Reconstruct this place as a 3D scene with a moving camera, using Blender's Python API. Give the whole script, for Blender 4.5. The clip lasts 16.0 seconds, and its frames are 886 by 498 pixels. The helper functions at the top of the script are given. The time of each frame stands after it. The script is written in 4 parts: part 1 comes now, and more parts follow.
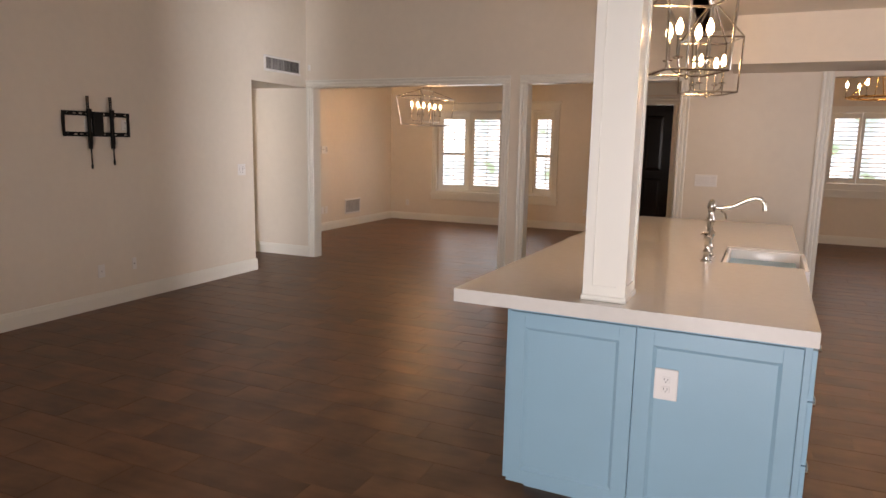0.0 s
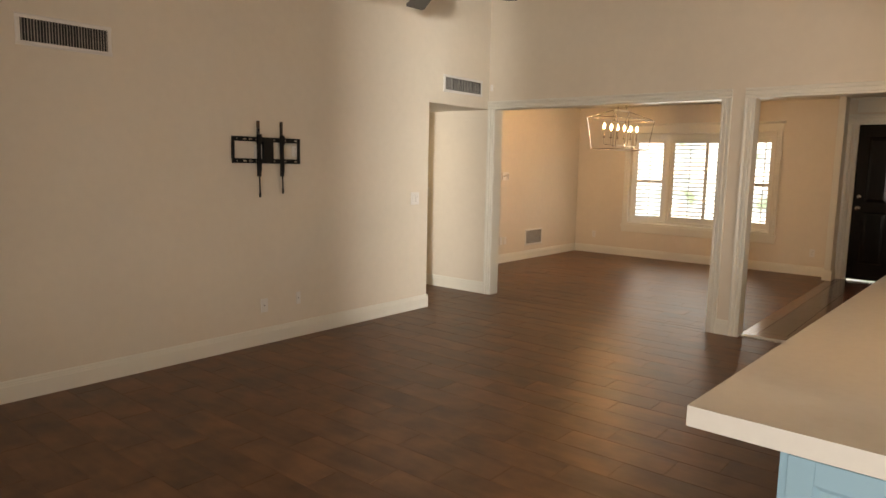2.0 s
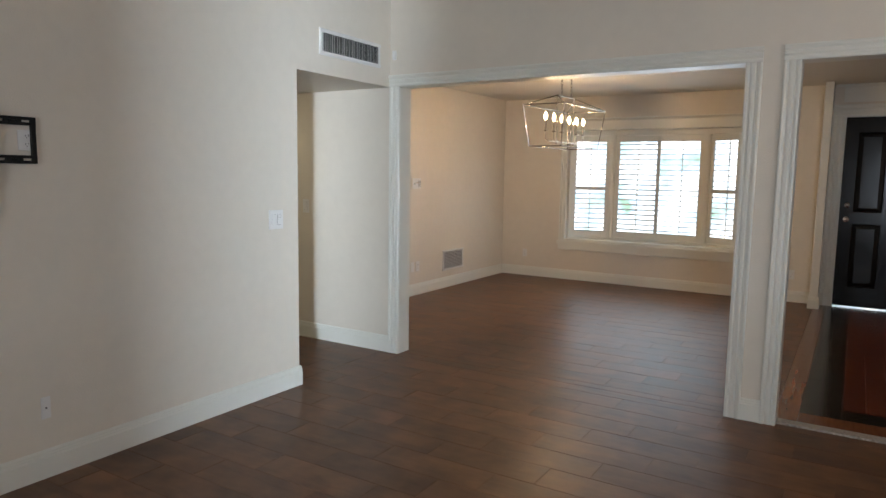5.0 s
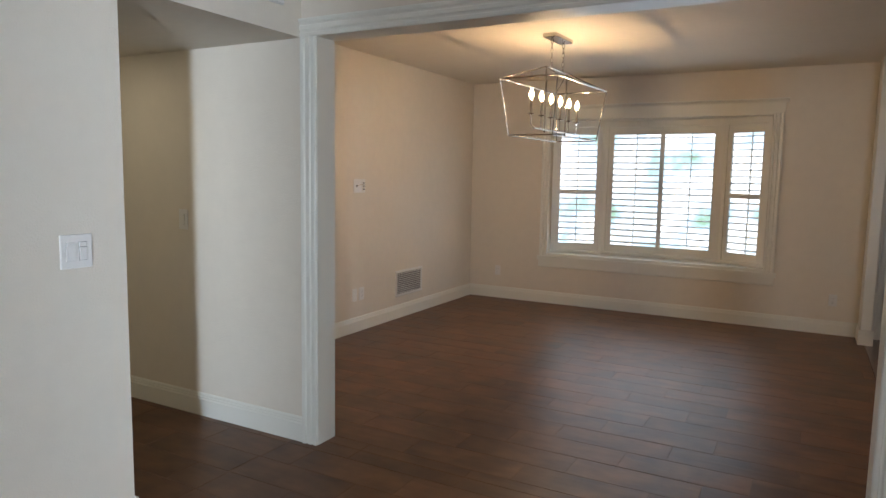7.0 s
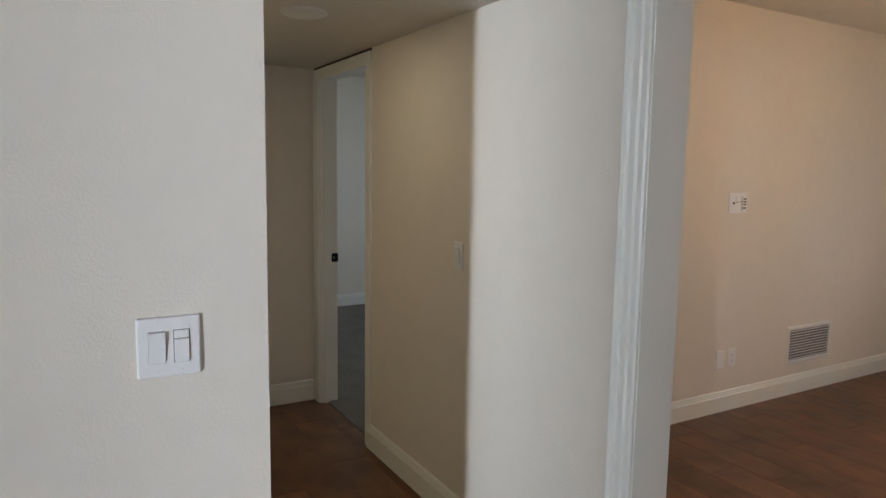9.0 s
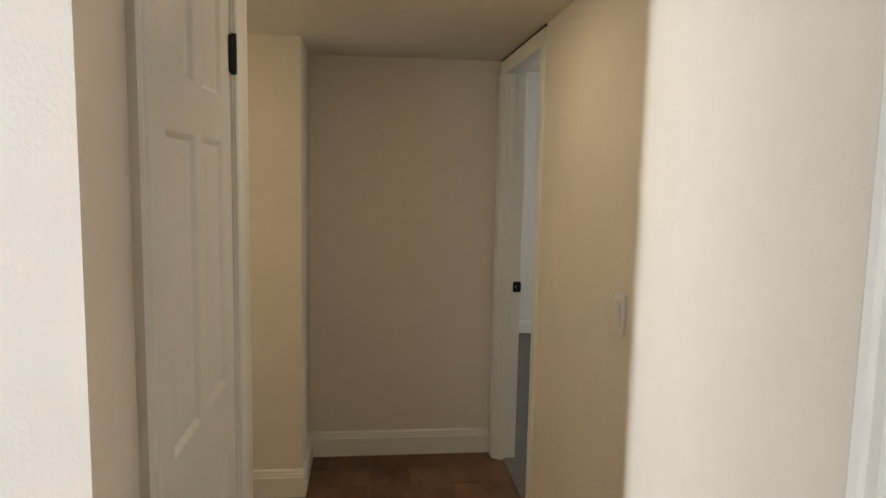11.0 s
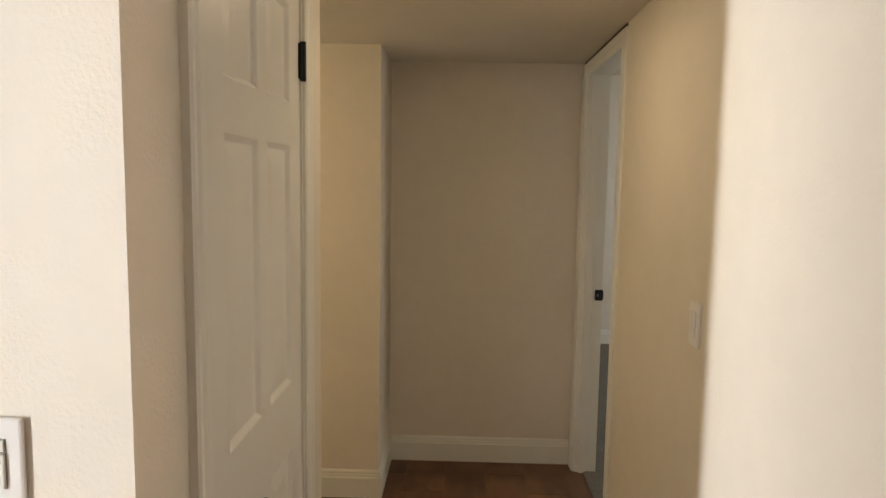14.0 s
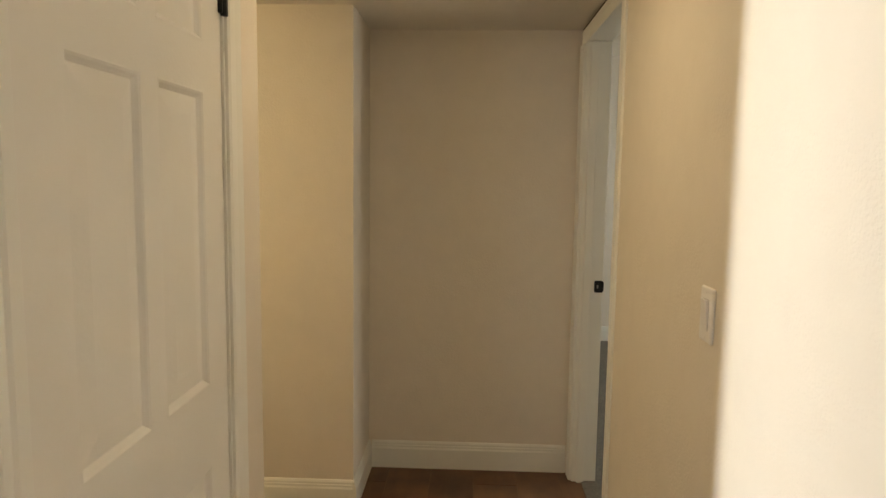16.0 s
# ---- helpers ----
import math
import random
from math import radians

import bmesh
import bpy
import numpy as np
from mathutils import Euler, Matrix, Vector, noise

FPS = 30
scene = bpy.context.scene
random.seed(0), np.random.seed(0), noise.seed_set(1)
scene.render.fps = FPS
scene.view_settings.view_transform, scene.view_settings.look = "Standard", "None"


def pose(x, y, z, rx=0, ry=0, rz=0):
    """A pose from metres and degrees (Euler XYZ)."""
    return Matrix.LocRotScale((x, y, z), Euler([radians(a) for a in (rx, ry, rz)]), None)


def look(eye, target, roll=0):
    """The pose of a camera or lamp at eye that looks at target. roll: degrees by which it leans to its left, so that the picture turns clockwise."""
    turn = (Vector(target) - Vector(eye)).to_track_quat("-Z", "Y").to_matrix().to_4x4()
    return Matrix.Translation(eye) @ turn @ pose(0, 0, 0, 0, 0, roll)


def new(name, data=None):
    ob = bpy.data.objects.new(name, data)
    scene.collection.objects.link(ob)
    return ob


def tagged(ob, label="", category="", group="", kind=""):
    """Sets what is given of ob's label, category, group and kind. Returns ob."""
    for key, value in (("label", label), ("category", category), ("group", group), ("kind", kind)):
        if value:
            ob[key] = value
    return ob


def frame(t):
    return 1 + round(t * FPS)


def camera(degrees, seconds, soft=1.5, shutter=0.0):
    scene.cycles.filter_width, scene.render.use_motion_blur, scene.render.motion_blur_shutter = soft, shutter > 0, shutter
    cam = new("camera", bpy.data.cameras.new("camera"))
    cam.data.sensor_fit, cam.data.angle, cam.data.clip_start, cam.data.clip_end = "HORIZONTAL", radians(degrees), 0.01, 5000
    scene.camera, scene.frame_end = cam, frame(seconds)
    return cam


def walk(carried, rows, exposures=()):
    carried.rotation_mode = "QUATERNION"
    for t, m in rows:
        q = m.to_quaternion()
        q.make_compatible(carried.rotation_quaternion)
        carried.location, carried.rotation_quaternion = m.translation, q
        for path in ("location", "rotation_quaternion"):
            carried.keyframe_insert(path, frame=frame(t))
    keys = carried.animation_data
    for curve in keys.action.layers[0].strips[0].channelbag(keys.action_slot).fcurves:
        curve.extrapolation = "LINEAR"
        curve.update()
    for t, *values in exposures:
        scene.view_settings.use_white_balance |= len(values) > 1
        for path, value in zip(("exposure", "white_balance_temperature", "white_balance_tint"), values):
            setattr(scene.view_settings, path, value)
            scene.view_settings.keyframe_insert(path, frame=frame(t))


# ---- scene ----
cam = camera(67.3, 16.0)
PATH = [
    (0, (5.018, -6.034, 1.477), (4.22, -4.227, 1.164), 1.1),
    (0.5, (4.975, -5.848, 1.518), (4.033, -4.11, 1.217), 1.1),
    (1, (4.898, -5.651, 1.501), (3.796, -4.003, 1.235), 1.1),
    (1.5, (4.711, -5.474, 1.503), (3.512, -3.894, 1.248), 1.3),
    (2, (4.532, -5.25, 1.501), (3.273, -3.717, 1.249), 1.2),
    (2.5, (4.362, -4.975, 1.476), (3.074, -3.466, 1.225), 1.2),
    (3, (4.121, -4.656, 1.444), (2.823, -3.155, 1.197), 1.2),
    (3.5, (3.905, -4.356, 1.473), (2.605, -2.856, 1.228), 1.1),
    (4, (3.705, -3.993, 1.508), (2.45, -2.456, 1.263), 1.2),
    (4.5, (3.457, -3.639, 1.514), (2.274, -2.045, 1.269), 1.3),
    (4.7, (3.340, -3.500, 1.496), (2.221, -1.859, 1.260), 1.0),
    (6.8, (2.422, -1.829, 1.415), (1.507, -0.064, 1.205), 0.7),
    (7, (2.314, -1.664, 1.448), (1.361, 0.08, 1.228), 1.0),
    (7.5, (1.993, -1.308, 1.495), (0.92, 0.365, 1.27), 1.1),
    (8, (1.813, -0.992, 1.509), (0.499, 0.497, 1.272), 1.2),
    (8.5, (1.614, -0.687, 1.514), (0.031, 0.512, 1.275), 1.1),
    (9, (1.42, -0.383, 1.515), (-0.3, 0.61, 1.28), 0.9),
    (9.5, (1.276, -0.081, 1.509), (-0.54, 0.724, 1.274), 0.9),
    (10, (1.094, 0.164, 1.511), (-0.819, 0.699, 1.281), 0.9),
    (10.2, (1.008, 0.215, 1.515), (-0.927, 0.668, 1.288), 1.0),
    (12.3, (0.779, 0.394, 1.562), (-1.209, 0.449, 1.348), 0.8),
    (12.5, (0.798, 0.393, 1.556), (-1.19, 0.43, 1.348), 0.8),
    (13, (0.823, 0.397, 1.555), (-1.167, 0.388, 1.35), 0.8),
    (14, (0.821, 0.422, 1.528), (-1.167, 0.364, 1.321), 0.9),
    (14.5, (0.808, 0.461, 1.482), (-1.181, 0.395, 1.278), 0.8),
    (15, (0.761, 0.521, 1.455), (-1.227, 0.456, 1.248), 0.8),
    (15.5, (0.681, 0.551, 1.442), (-1.307, 0.485, 1.231), 0.9),
    (16, (0.504, 0.527, 1.445), (-1.483, 0.446, 1.231), 0.8),
]
EXPOSURE = [(0, 0.2, 7700, 26), (0.5, 0.24, 7700, 24), (1.0, 0.29, 7900, 21), (1.5, 0.36, 9200, 20), (2.5, 0.43, 8500, 16), (3.5, 0.42, 6700, 12), (4.7, 0.34, 6150, 10), (7, 0.04, 6100, 11), (8.5, 0.04, 6000, 13), (9.5, 0.06, 6500, 15), (10.2, 0.36, 6600, 15), (12.5, 0.84, 7700, 17), (14, 0.80, 7600, 17), (15, 0.88, 7800, 15), (16, 1.03, 8100, 14)]
walk(cam, [(t, look(eye, target, roll)) for t, eye, target, roll in PATH], EXPOSURE)

# ---------- world, sun, lights ----------
world = bpy.data.worlds.new("world")
scene.world = world
world.use_nodes = True
wn = world.node_tree
bgn = wn.nodes["Background"]
sky = wn.nodes.new("ShaderNodeTexSky")
sky.sky_type = 'NISHITA'
sky.sun_disc = False
sky.sun_elevation = radians(50)
sky.sun_rotation = radians(150)
wn.links.new(sky.outputs[0], bgn.inputs[0])
bgn.inputs[1].default_value = 0.1
sun = new("sun", bpy.data.lights.new("sun", 'SUN'))
sun.data.energy, sun.data.angle, sun.data.color = 3.0, radians(0.5), (1, 0.95, 0.87)
sun.matrix_world = look((0, 0, 30), (-8, 14, 0))


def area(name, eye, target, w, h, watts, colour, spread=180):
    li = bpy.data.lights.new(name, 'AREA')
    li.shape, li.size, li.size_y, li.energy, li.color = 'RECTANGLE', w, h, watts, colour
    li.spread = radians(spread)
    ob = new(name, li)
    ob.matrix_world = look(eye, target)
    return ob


# daylight in the patio door behind the start, in the bay, and in the bedroom's window
area("patio_daylight", (4.95, -7.86, 1.05), (4.6, 0, 1.25), 1.2, 1.9, 57, (0.82, 0.91, 1.0), 120)
area("yard_beam_lamp", (11.16, -14.4, 0.75), (6.25, -8.06, 1.05), 0.8, 1.1, 128, (0.80, 0.91, 1.0), 40)      # added lamp standing in for a sunlit yard, beamed through the wall_south slot
# fill lamp added to brighten the hall; the round fixture above looks unlit
area("hall_fill", (-1.22, 0.49, 2.112), (-1.22, 0.491, 0), 0.14, 0.14, 1.6, (1.0, 0.86, 0.60), 180)
area("kitchen_daylight", (7.86, -2.4, 1.5), (0, -2.0, 0.5), 1.6, 1.1, 33, (0.80, 0.88, 1.0))
area("bay_daylight", (0.84, 5.56, 1.32), (0.7, 0, 0.3), 2.1, 1.4, 7.0, (0.74, 0.88, 1.0))
area("bedroom_daylight", (-3.4, 4.42, 1.4), (-3.6, 0, 1.0), 1.4, 1.2, 15, (0.74, 0.89, 1.0))


def bulb_light(at, watts, colour=(1.0, 0.65, 0.33), radius=0.03):
    li = bpy.data.lights.new("bulb_light", 'POINT')
    li.energy, li.color, li.shadow_soft_size = watts, colour, radius
    ob = new("bulb_light", li)
    ob.location = at


# ---------- materials ----------
def mat(name, base, rough=0.5, metal=0.0, vary=0.0, vscale=3.0, bump=0.0, bscale=60.0, spec=0.5, stretch=(1, 1, 1), vary2=0.0, v2scale=0.6, tint=None, detail=4.0, rvary=0.0, bdist=0.01):
    m = bpy.data.materials.new(name)
    m.use_nodes = True
    nt = m.node_tree
    b = nt.nodes["Principled BSDF"]
    b.inputs["Base Color"].default_value = (*base, 1)
    b.inputs["Roughness"].default_value = rough
    b.inputs["Metallic"].default_value = metal
    b.inputs["Specular IOR Level"].default_value = spec
    co = nt.nodes.new("ShaderNodeTexCoord")
    mp = nt.nodes.new("ShaderNodeMapping")
    mp.inputs["Scale"].default_value = stretch
    nt.links.new(co.outputs["Object"], mp.inputs["Vector"])
    last = None
    for amount, sc in ((vary, vscale), (vary2, v2scale)):
        if amount <= 0:
            continue
        nz = nt.nodes.new("ShaderNodeTexNoise")
        nz.inputs["Scale"].default_value, nz.inputs["Detail"].default_value = sc, detail
        nt.links.new(mp.outputs[0], nz.inputs["Vector"])
        rp = nt.nodes.new("ShaderNodeValToRGB")
        rp.color_ramp.elements[0].position, rp.color_ramp.elements[1].position = 0.3, 0.7
        dk = tint or (1 - amount, 1 - amount, 1 - amount)
        rp.color_ramp.elements[0].color = (*dk, 1)
        rp.color_ramp.elements[1].color = (1, 1, 1, 1)
        nt.links.new(nz.outputs[0], rp.inputs[0])
        mx = nt.nodes.new("ShaderNodeMixRGB")
        mx.blend_type = 'MULTIPLY'
        mx.inputs[0].default_value = 1.0
        if last:
            nt.links.new(last, mx.inputs[1])
        else:
            mx.inputs[1].default_value = (*base, 1)
        nt.links.new(rp.outputs[0], mx.inputs[2])
        last = mx.outputs[0]
    if last:
        nt.links.new(last, b.inputs["Base Color"])
    if rvary > 0:
        n2 = nt.nodes.new("ShaderNodeTexNoise")
        n2.inputs["Scale"].default_value = 7
        mr = nt.nodes.new("ShaderNodeMapRange")
        mr.inputs[3].default_value, mr.inputs[4].default_value = rough - rvary, rough + rvary
        nt.links.new(mp.outputs[0], n2.inputs["Vector"])
        nt.links.new(n2.outputs[0], mr.inputs[0])
        nt.links.new(mr.outputs[0], b.inputs["Roughness"])
    if bump > 0:
        n3 = nt.nodes.new("ShaderNodeTexNoise")
        n3.inputs["Scale"].default_value, n3.inputs["Detail"].default_value = bscale, 3
        nt.links.new(mp.outputs[0], n3.inputs["Vector"])
        bp = nt.nodes.new("ShaderNodeBump")
        bp.inputs["Strength"].default_value, bp.inputs["Distance"].default_value = bump, bdist
        nt.links.new(n3.outputs[0], bp.inputs["Height"])
        nt.links.new(bp.outputs[0], b.inputs["Normal"])
    return m


def emitter(name, colour, strength):
    m = bpy.data.materials.new(name)
    m.use_nodes = True
    b = m.node_tree.nodes["Principled BSDF"]
    b.inputs["Base Color"].default_value = (*colour, 1)
    b.inputs["Emission Color"].default_value = (*colour, 1)
    b.inputs["Emission Strength"].default_value = strength
    return m


def plaster(name, base):
    """Painted orange-peel drywall: patchy trowel marks over fine spatter."""
    m = mat(name, base, 0.62, vary=0.05, vscale=1.3, vary2=0.03, v2scale=14)
    nt = m.node_tree
    b = nt.nodes["Principled BSDF"]
    co = nt.nodes.new("ShaderNodeTexCoord")
    vo = nt.nodes.new("ShaderNodeTexNoise")
    vo.inputs["Scale"].default_value, vo.inputs["Detail"].default_value = 140, 2
    patch = nt.nodes.new("ShaderNodeTexNoise")
    patch.inputs["Scale"].default_value = 5
    mr = nt.nodes.new("ShaderNodeMapRange")
    mr.inputs[1].default_value, mr.inputs[2].default_value, mr.inputs[3].default_value, mr.inputs[4].default_value = 0.42, 0.62, 0.16, 1.0
    mu = nt.nodes.new("ShaderNodeMath")
    mu.operation = 'MULTIPLY'
    bp = nt.nodes.new("ShaderNodeBump")
    bp.inputs["Strength"].default_value, bp.inputs["Distance"].default_value = 0.38, 0.005
    for n in (vo, patch):
        nt.links.new(co.outputs["Object"], n.inputs["Vector"])
    nt.links.new(patch.outputs[0], mr.inputs[0])
    nt.links.new(vo.outputs[0], mu.inputs[0])
    nt.links.new(mr.outputs[0], mu.inputs[1])
    nt.links.new(mu.outputs[0], bp.inputs["Height"])
    nt.links.new(bp.outputs[0], b.inputs["Normal"])
    return m


def wood_tile(name, dark, light, random_from_object):
    """Wood-look porcelain: long grain along x, cloudy stain, each piece a shade of its own."""
    m = bpy.data.materials.new(name)
    m.use_nodes = True
    nt = m.node_tree
    b = nt.nodes["Principled BSDF"]
    geo = nt.nodes.new("ShaderNodeNewGeometry")
    if random_from_object:
        rnd = nt.nodes.new("ShaderNodeObjectInfo").outputs["Random"]
    else:
        rnd = geo.outputs["Random Per Island"]
    off = nt.nodes.new("ShaderNodeMath")
    off.operation = 'MULTIPLY'
    off.inputs[1].default_value = 37.0
    nt.links.new(rnd, off.inputs[0])
    add = nt.nodes.new("ShaderNodeVectorMath")
    add.operation = 'ADD'
    nt.links.new(geo.outputs["Position"], add.inputs[0])
    nt.links.new(off.outputs[0], add.inputs[1])
    mp = nt.nodes.new("ShaderNodeMapping")
    mp.inputs["Scale"].default_value = (1.8, 7, 1)
    nt.links.new(add.outputs[0], mp.inputs["Vector"])
    g1 = nt.nodes.new("ShaderNodeTexNoise")
    g1.inputs["Scale"].default_value, g1.inputs["Detail"].default_value, g1.inputs["Distortion"].default_value = 2.2, 6, 0.6
    nt.links.new(mp.outputs[0], g1.inputs["Vector"])
    g2 = nt.nodes.new("ShaderNodeTexNoise")
    g2.inputs["Scale"].default_value, g2.inputs["Detail"].default_value = 4.2, 5
    nt.links.new(add.outputs[0], g2.inputs["Vector"])
    mixv = nt.nodes.new("ShaderNodeMath")
    mixv.operation = 'MULTIPLY_ADD'
    mixv.inputs[1].default_value = 0.26
    nt.links.new(g1.outputs[0], mixv.inputs[0])
    h = nt.nodes.new("ShaderNodeMath")
    h.operation = 'MULTIPLY'
    h.inputs[1].default_value = 0.74
    nt.links.new(g2.outputs[0], h.inputs[0])
    nt.links.new(h.outputs[0], mixv.inputs[2])
    rp = nt.nodes.new("ShaderNodeValToRGB")
    rp.color_ramp.elements[0].position, rp.color_ramp.elements[1].position = 0.32, 0.70
    rp.color_ramp.elements[0].color, rp.color_ramp.elements[1].color = (*dark, 1), (*light, 1)
    nt.links.new(mixv.outputs[0], rp.inputs[0])
    sh = nt.nodes.new("ShaderNodeMapRange")
    sh.inputs[3].default_value, sh.inputs[4].default_value = 0.87, 1.13
    nt.links.new(rnd, sh.inputs[0])
    mx = nt.nodes.new("ShaderNodeVectorMath")
    mx.operation = 'SCALE'
    nt.links.new(rp.outputs[0], mx.inputs[0])
    nt.links.new(sh.outputs[0], mx.inputs["Scale"])
    nt.links.new(mx.outputs[0], b.inputs["Base Color"])
    rr = nt.nodes.new("ShaderNodeMapRange")
    rr.inputs[3].default_value, rr.inputs[4].default_value = 0.32, 0.48
    nt.links.new(g2.outputs[0], rr.inputs[0])
    nt.links.new(rr.outputs[0], b.inputs["Roughness"])
    b.inputs["Specular IOR Level"].default_value = 0.33
    bp = nt.nodes.new("ShaderNodeBump")
    bp.inputs["Strength"].default_value, bp.inputs["Distance"].default_value = 0.25, 0.004
    nt.links.new(g1.outputs[0], bp.inputs["Height"])
    nt.links.new(bp.outputs[0], b.inputs["Normal"])
    return m


WALL = plaster("wall_paint", (0.78, 0.715, 0.62))
CEIL = plaster("ceiling_paint", (0.77, 0.72, 0.635))
TRIM = mat("trim_paint", (0.795, 0.785, 0.72), 0.30, vary=0.025, vscale=4)
DOORP = mat("door_paint", (0.80, 0.78, 0.72), 0.33, vary=0.03, vscale=5, bump=0.05, bscale=120)
GAPM = mat("gap_shade_grey", (0.25, 0.24, 0.23), 0.6)
GAP_SHADE = mat("painted_gap_shade", (0.05, 0.035, 0.025), 0.9)
PLATE = mat("plate_plastic", (0.80, 0.785, 0.76), 0.3, vary=0.02, vscale=20)
SLATP = mat("slat_enamel", (0.50, 0.48, 0.45), 0.45, vary=0.3, vscale=30)
SLOT = mat("slot_dark", (0.03, 0.03, 0.03), 0.6)
BLACK = mat("black_powder_steel", (0.008, 0.008, 0.008), 0.5, spec=0.25, vary=0.2, vscale=30, bump=0.08, bscale=300)
TAG = mat("brown_tape", (0.16, 0.10, 0.06), 0.6, vary=0.3, vscale=60)
CHROME = mat("polished_nickel", (0.56, 0.54, 0.50), 0.15, 1.0, vary=0.08, vscale=8)
NICKEL = mat("aged_nickel", (0.40, 0.385, 0.36), 0.24, 1.0, vary=0.1, vscale=8)
GOLD = mat("brushed_brass", (0.72, 0.50, 0.22), 0.25, 1.0, vary=0.1, vscale=20)
BULB = emitter("bulb_glow", (1.0, 0.70, 0.36), 26.0)
QUARTZ = mat("quartz_top", (0.72, 0.70, 0.655), 0.08, vary=0.04, vscale=25, vary2=0.03, v2scale=2)
BLUE = mat("blue_cabinet_paint", (0.265, 0.455, 0.565), 0.36, vary=0.04, vscale=4, bump=0.05, bscale=140)
CERAMIC = mat("fireclay", (0.84, 0.83, 0.81), 0.12, vary=0.02, vscale=5)
GROUT = mat("grout", (0.20, 0.12, 0.078), 0.85, vary=0.25, vscale=12, bump=0.1, bscale=200)
TILE_O = wood_tile("wood_tile", (0.079, 0.038, 0.0195), (0.212, 0.106, 0.056), True)
TILE_I = wood_tile("wood_tile_joined", (0.079, 0.038, 0.0195), (0.212, 0.106, 0.056), False)
WOOD_RED = mat("red_hardwood", (0.16, 0.042, 0.018), 0.17, vary=0.35, vscale=4, stretch=(12, 1.2, 1), vary2=0.2, v2scale=2)
WOOD_ORANGE = mat("orange_hardwood", (0.22, 0.085, 0.042), 0.20, vary=0.3, vscale=4, stretch=(12, 1.2, 1))
WOOD_DARK = mat("dark_hardwood", (0.030, 0.024, 0.017), 0.16, vary=0.3, vscale=4, stretch=(12, 1.2, 1))
DOOR_DARK = mat("espresso_door", (0.005, 0.003, 0.002), 0.16, spec=0.28, vary=0.4, vscale=5, stretch=(10, 10, 1), bump=0.03, bscale=40)
CARPET = mat("grey_carpet", (0.25, 0.225, 0.195), 0.95, vary=0.35, vscale=90, vary2=0.2, v2scale=6, bump=0.8, bscale=220)
FANB = mat("fan_blade", (0.016, 0.014, 0.012), 0.4, vary=0.3, vscale=5, stretch=(1, 8, 1))
GRASS = mat("lawn", (0.06, 0.10, 0.03), 0.9, vary=0.4, vscale=8, vary2=0.3, v2scale=0.6)

SPECKLE = mat("speckled_marble", (0.62, 0.59, 0.54), 0.35, vary=0.6, vscale=85, vary2=0.25, v2scale=260, detail=2.0)

GLASS = bpy.data.materials.new("window_glass")
GLASS.use_nodes = True
gb = GLASS.node_tree.nodes["Principled BSDF"]
gb.inputs["Transmission Weight"].default_value, gb.inputs["Roughness"].default_value, gb.inputs["IOR"].default_value = 1.0, 0.0, 1.1

# ---------- mesh helpers ----------
def box(bm, x0, x1, y0, y1, z0, z1, bevel=0.0):
    r = bmesh.ops.create_cube(bm, size=1.0)["verts"]
    m = Matrix.Translation(((x0 + x1) / 2, (y0 + y1) / 2, (z0 + z1) / 2)) @ Matrix.Diagonal((x1 - x0, y1 - y0, z1 - z0, 1))
    bmesh.ops.transform(bm, matrix=m, verts=r)
    if bevel:
        es = list({e for v in r for e in v.link_edges})
        bmesh.ops.bevel(bm, geom=es, offset=bevel, segments=2, affect='EDGES', profile=0.5)


def boxes(*specs, bevel=0.0):
    bm = bmesh.new()
    for s in specs:
        box(bm, *s, bevel=bevel)
    return bm


def prism(bm, prof, p0, p1, U, V):
    """A profile of (u, v) swept from p0 to p1."""
    p0, p1, U, V = Vector(p0), Vector(p1), Vector(U), Vector(V)
    a = [bm.verts.new(p0 + u * U + v * V) for u, v in prof]
    b = [bm.verts.new(p1 + u * U + v * V) for u, v in prof]
    n = len(prof)
    for i in range(n):
        bm.faces.new((a[i], a[(i + 1) % n], b[(i + 1) % n], b[i]))
    bm.faces.new(a[::-1])
    bm.faces.new(b)
    bmesh.ops.recalc_face_normals(bm, faces=bm.faces[:])


def tube(bm, pts, r, seg=8, r1=None):
    """A round bar through pts."""
    rings = []
    n = len(pts)
    up = Vector((0, 0, 1))
    for i, p in enumerate(pts):
        p = Vector(p)
        d = (Vector(pts[min(i + 1, n - 1)]) - Vector(pts[max(i - 1, 0)])).normalized()
        s = d.cross(up if abs(d.z) < 0.95 else Vector((1, 0, 0))).normalized()
        t = d.cross(s)
        rr = r if r1 is None else r + (r1 - r) * i / (n - 1)
        rings.append([bm.verts.new(p + rr * (math.cos(k * 2 * math.pi / seg) * s + math.sin(k * 2 * math.pi / seg) * t)) for k in range(seg)])
    for a, b in zip(rings, rings[1:]):
        for k in range(seg):
            bm.faces.new((a[k], a[(k + 1) % seg], b[(k + 1) % seg], b[k]))
    bm.faces.new(rings[0][::-1])
    bm.faces.new(rings[-1])
    bmesh.ops.recalc_face_normals(bm, faces=bm.faces[:])


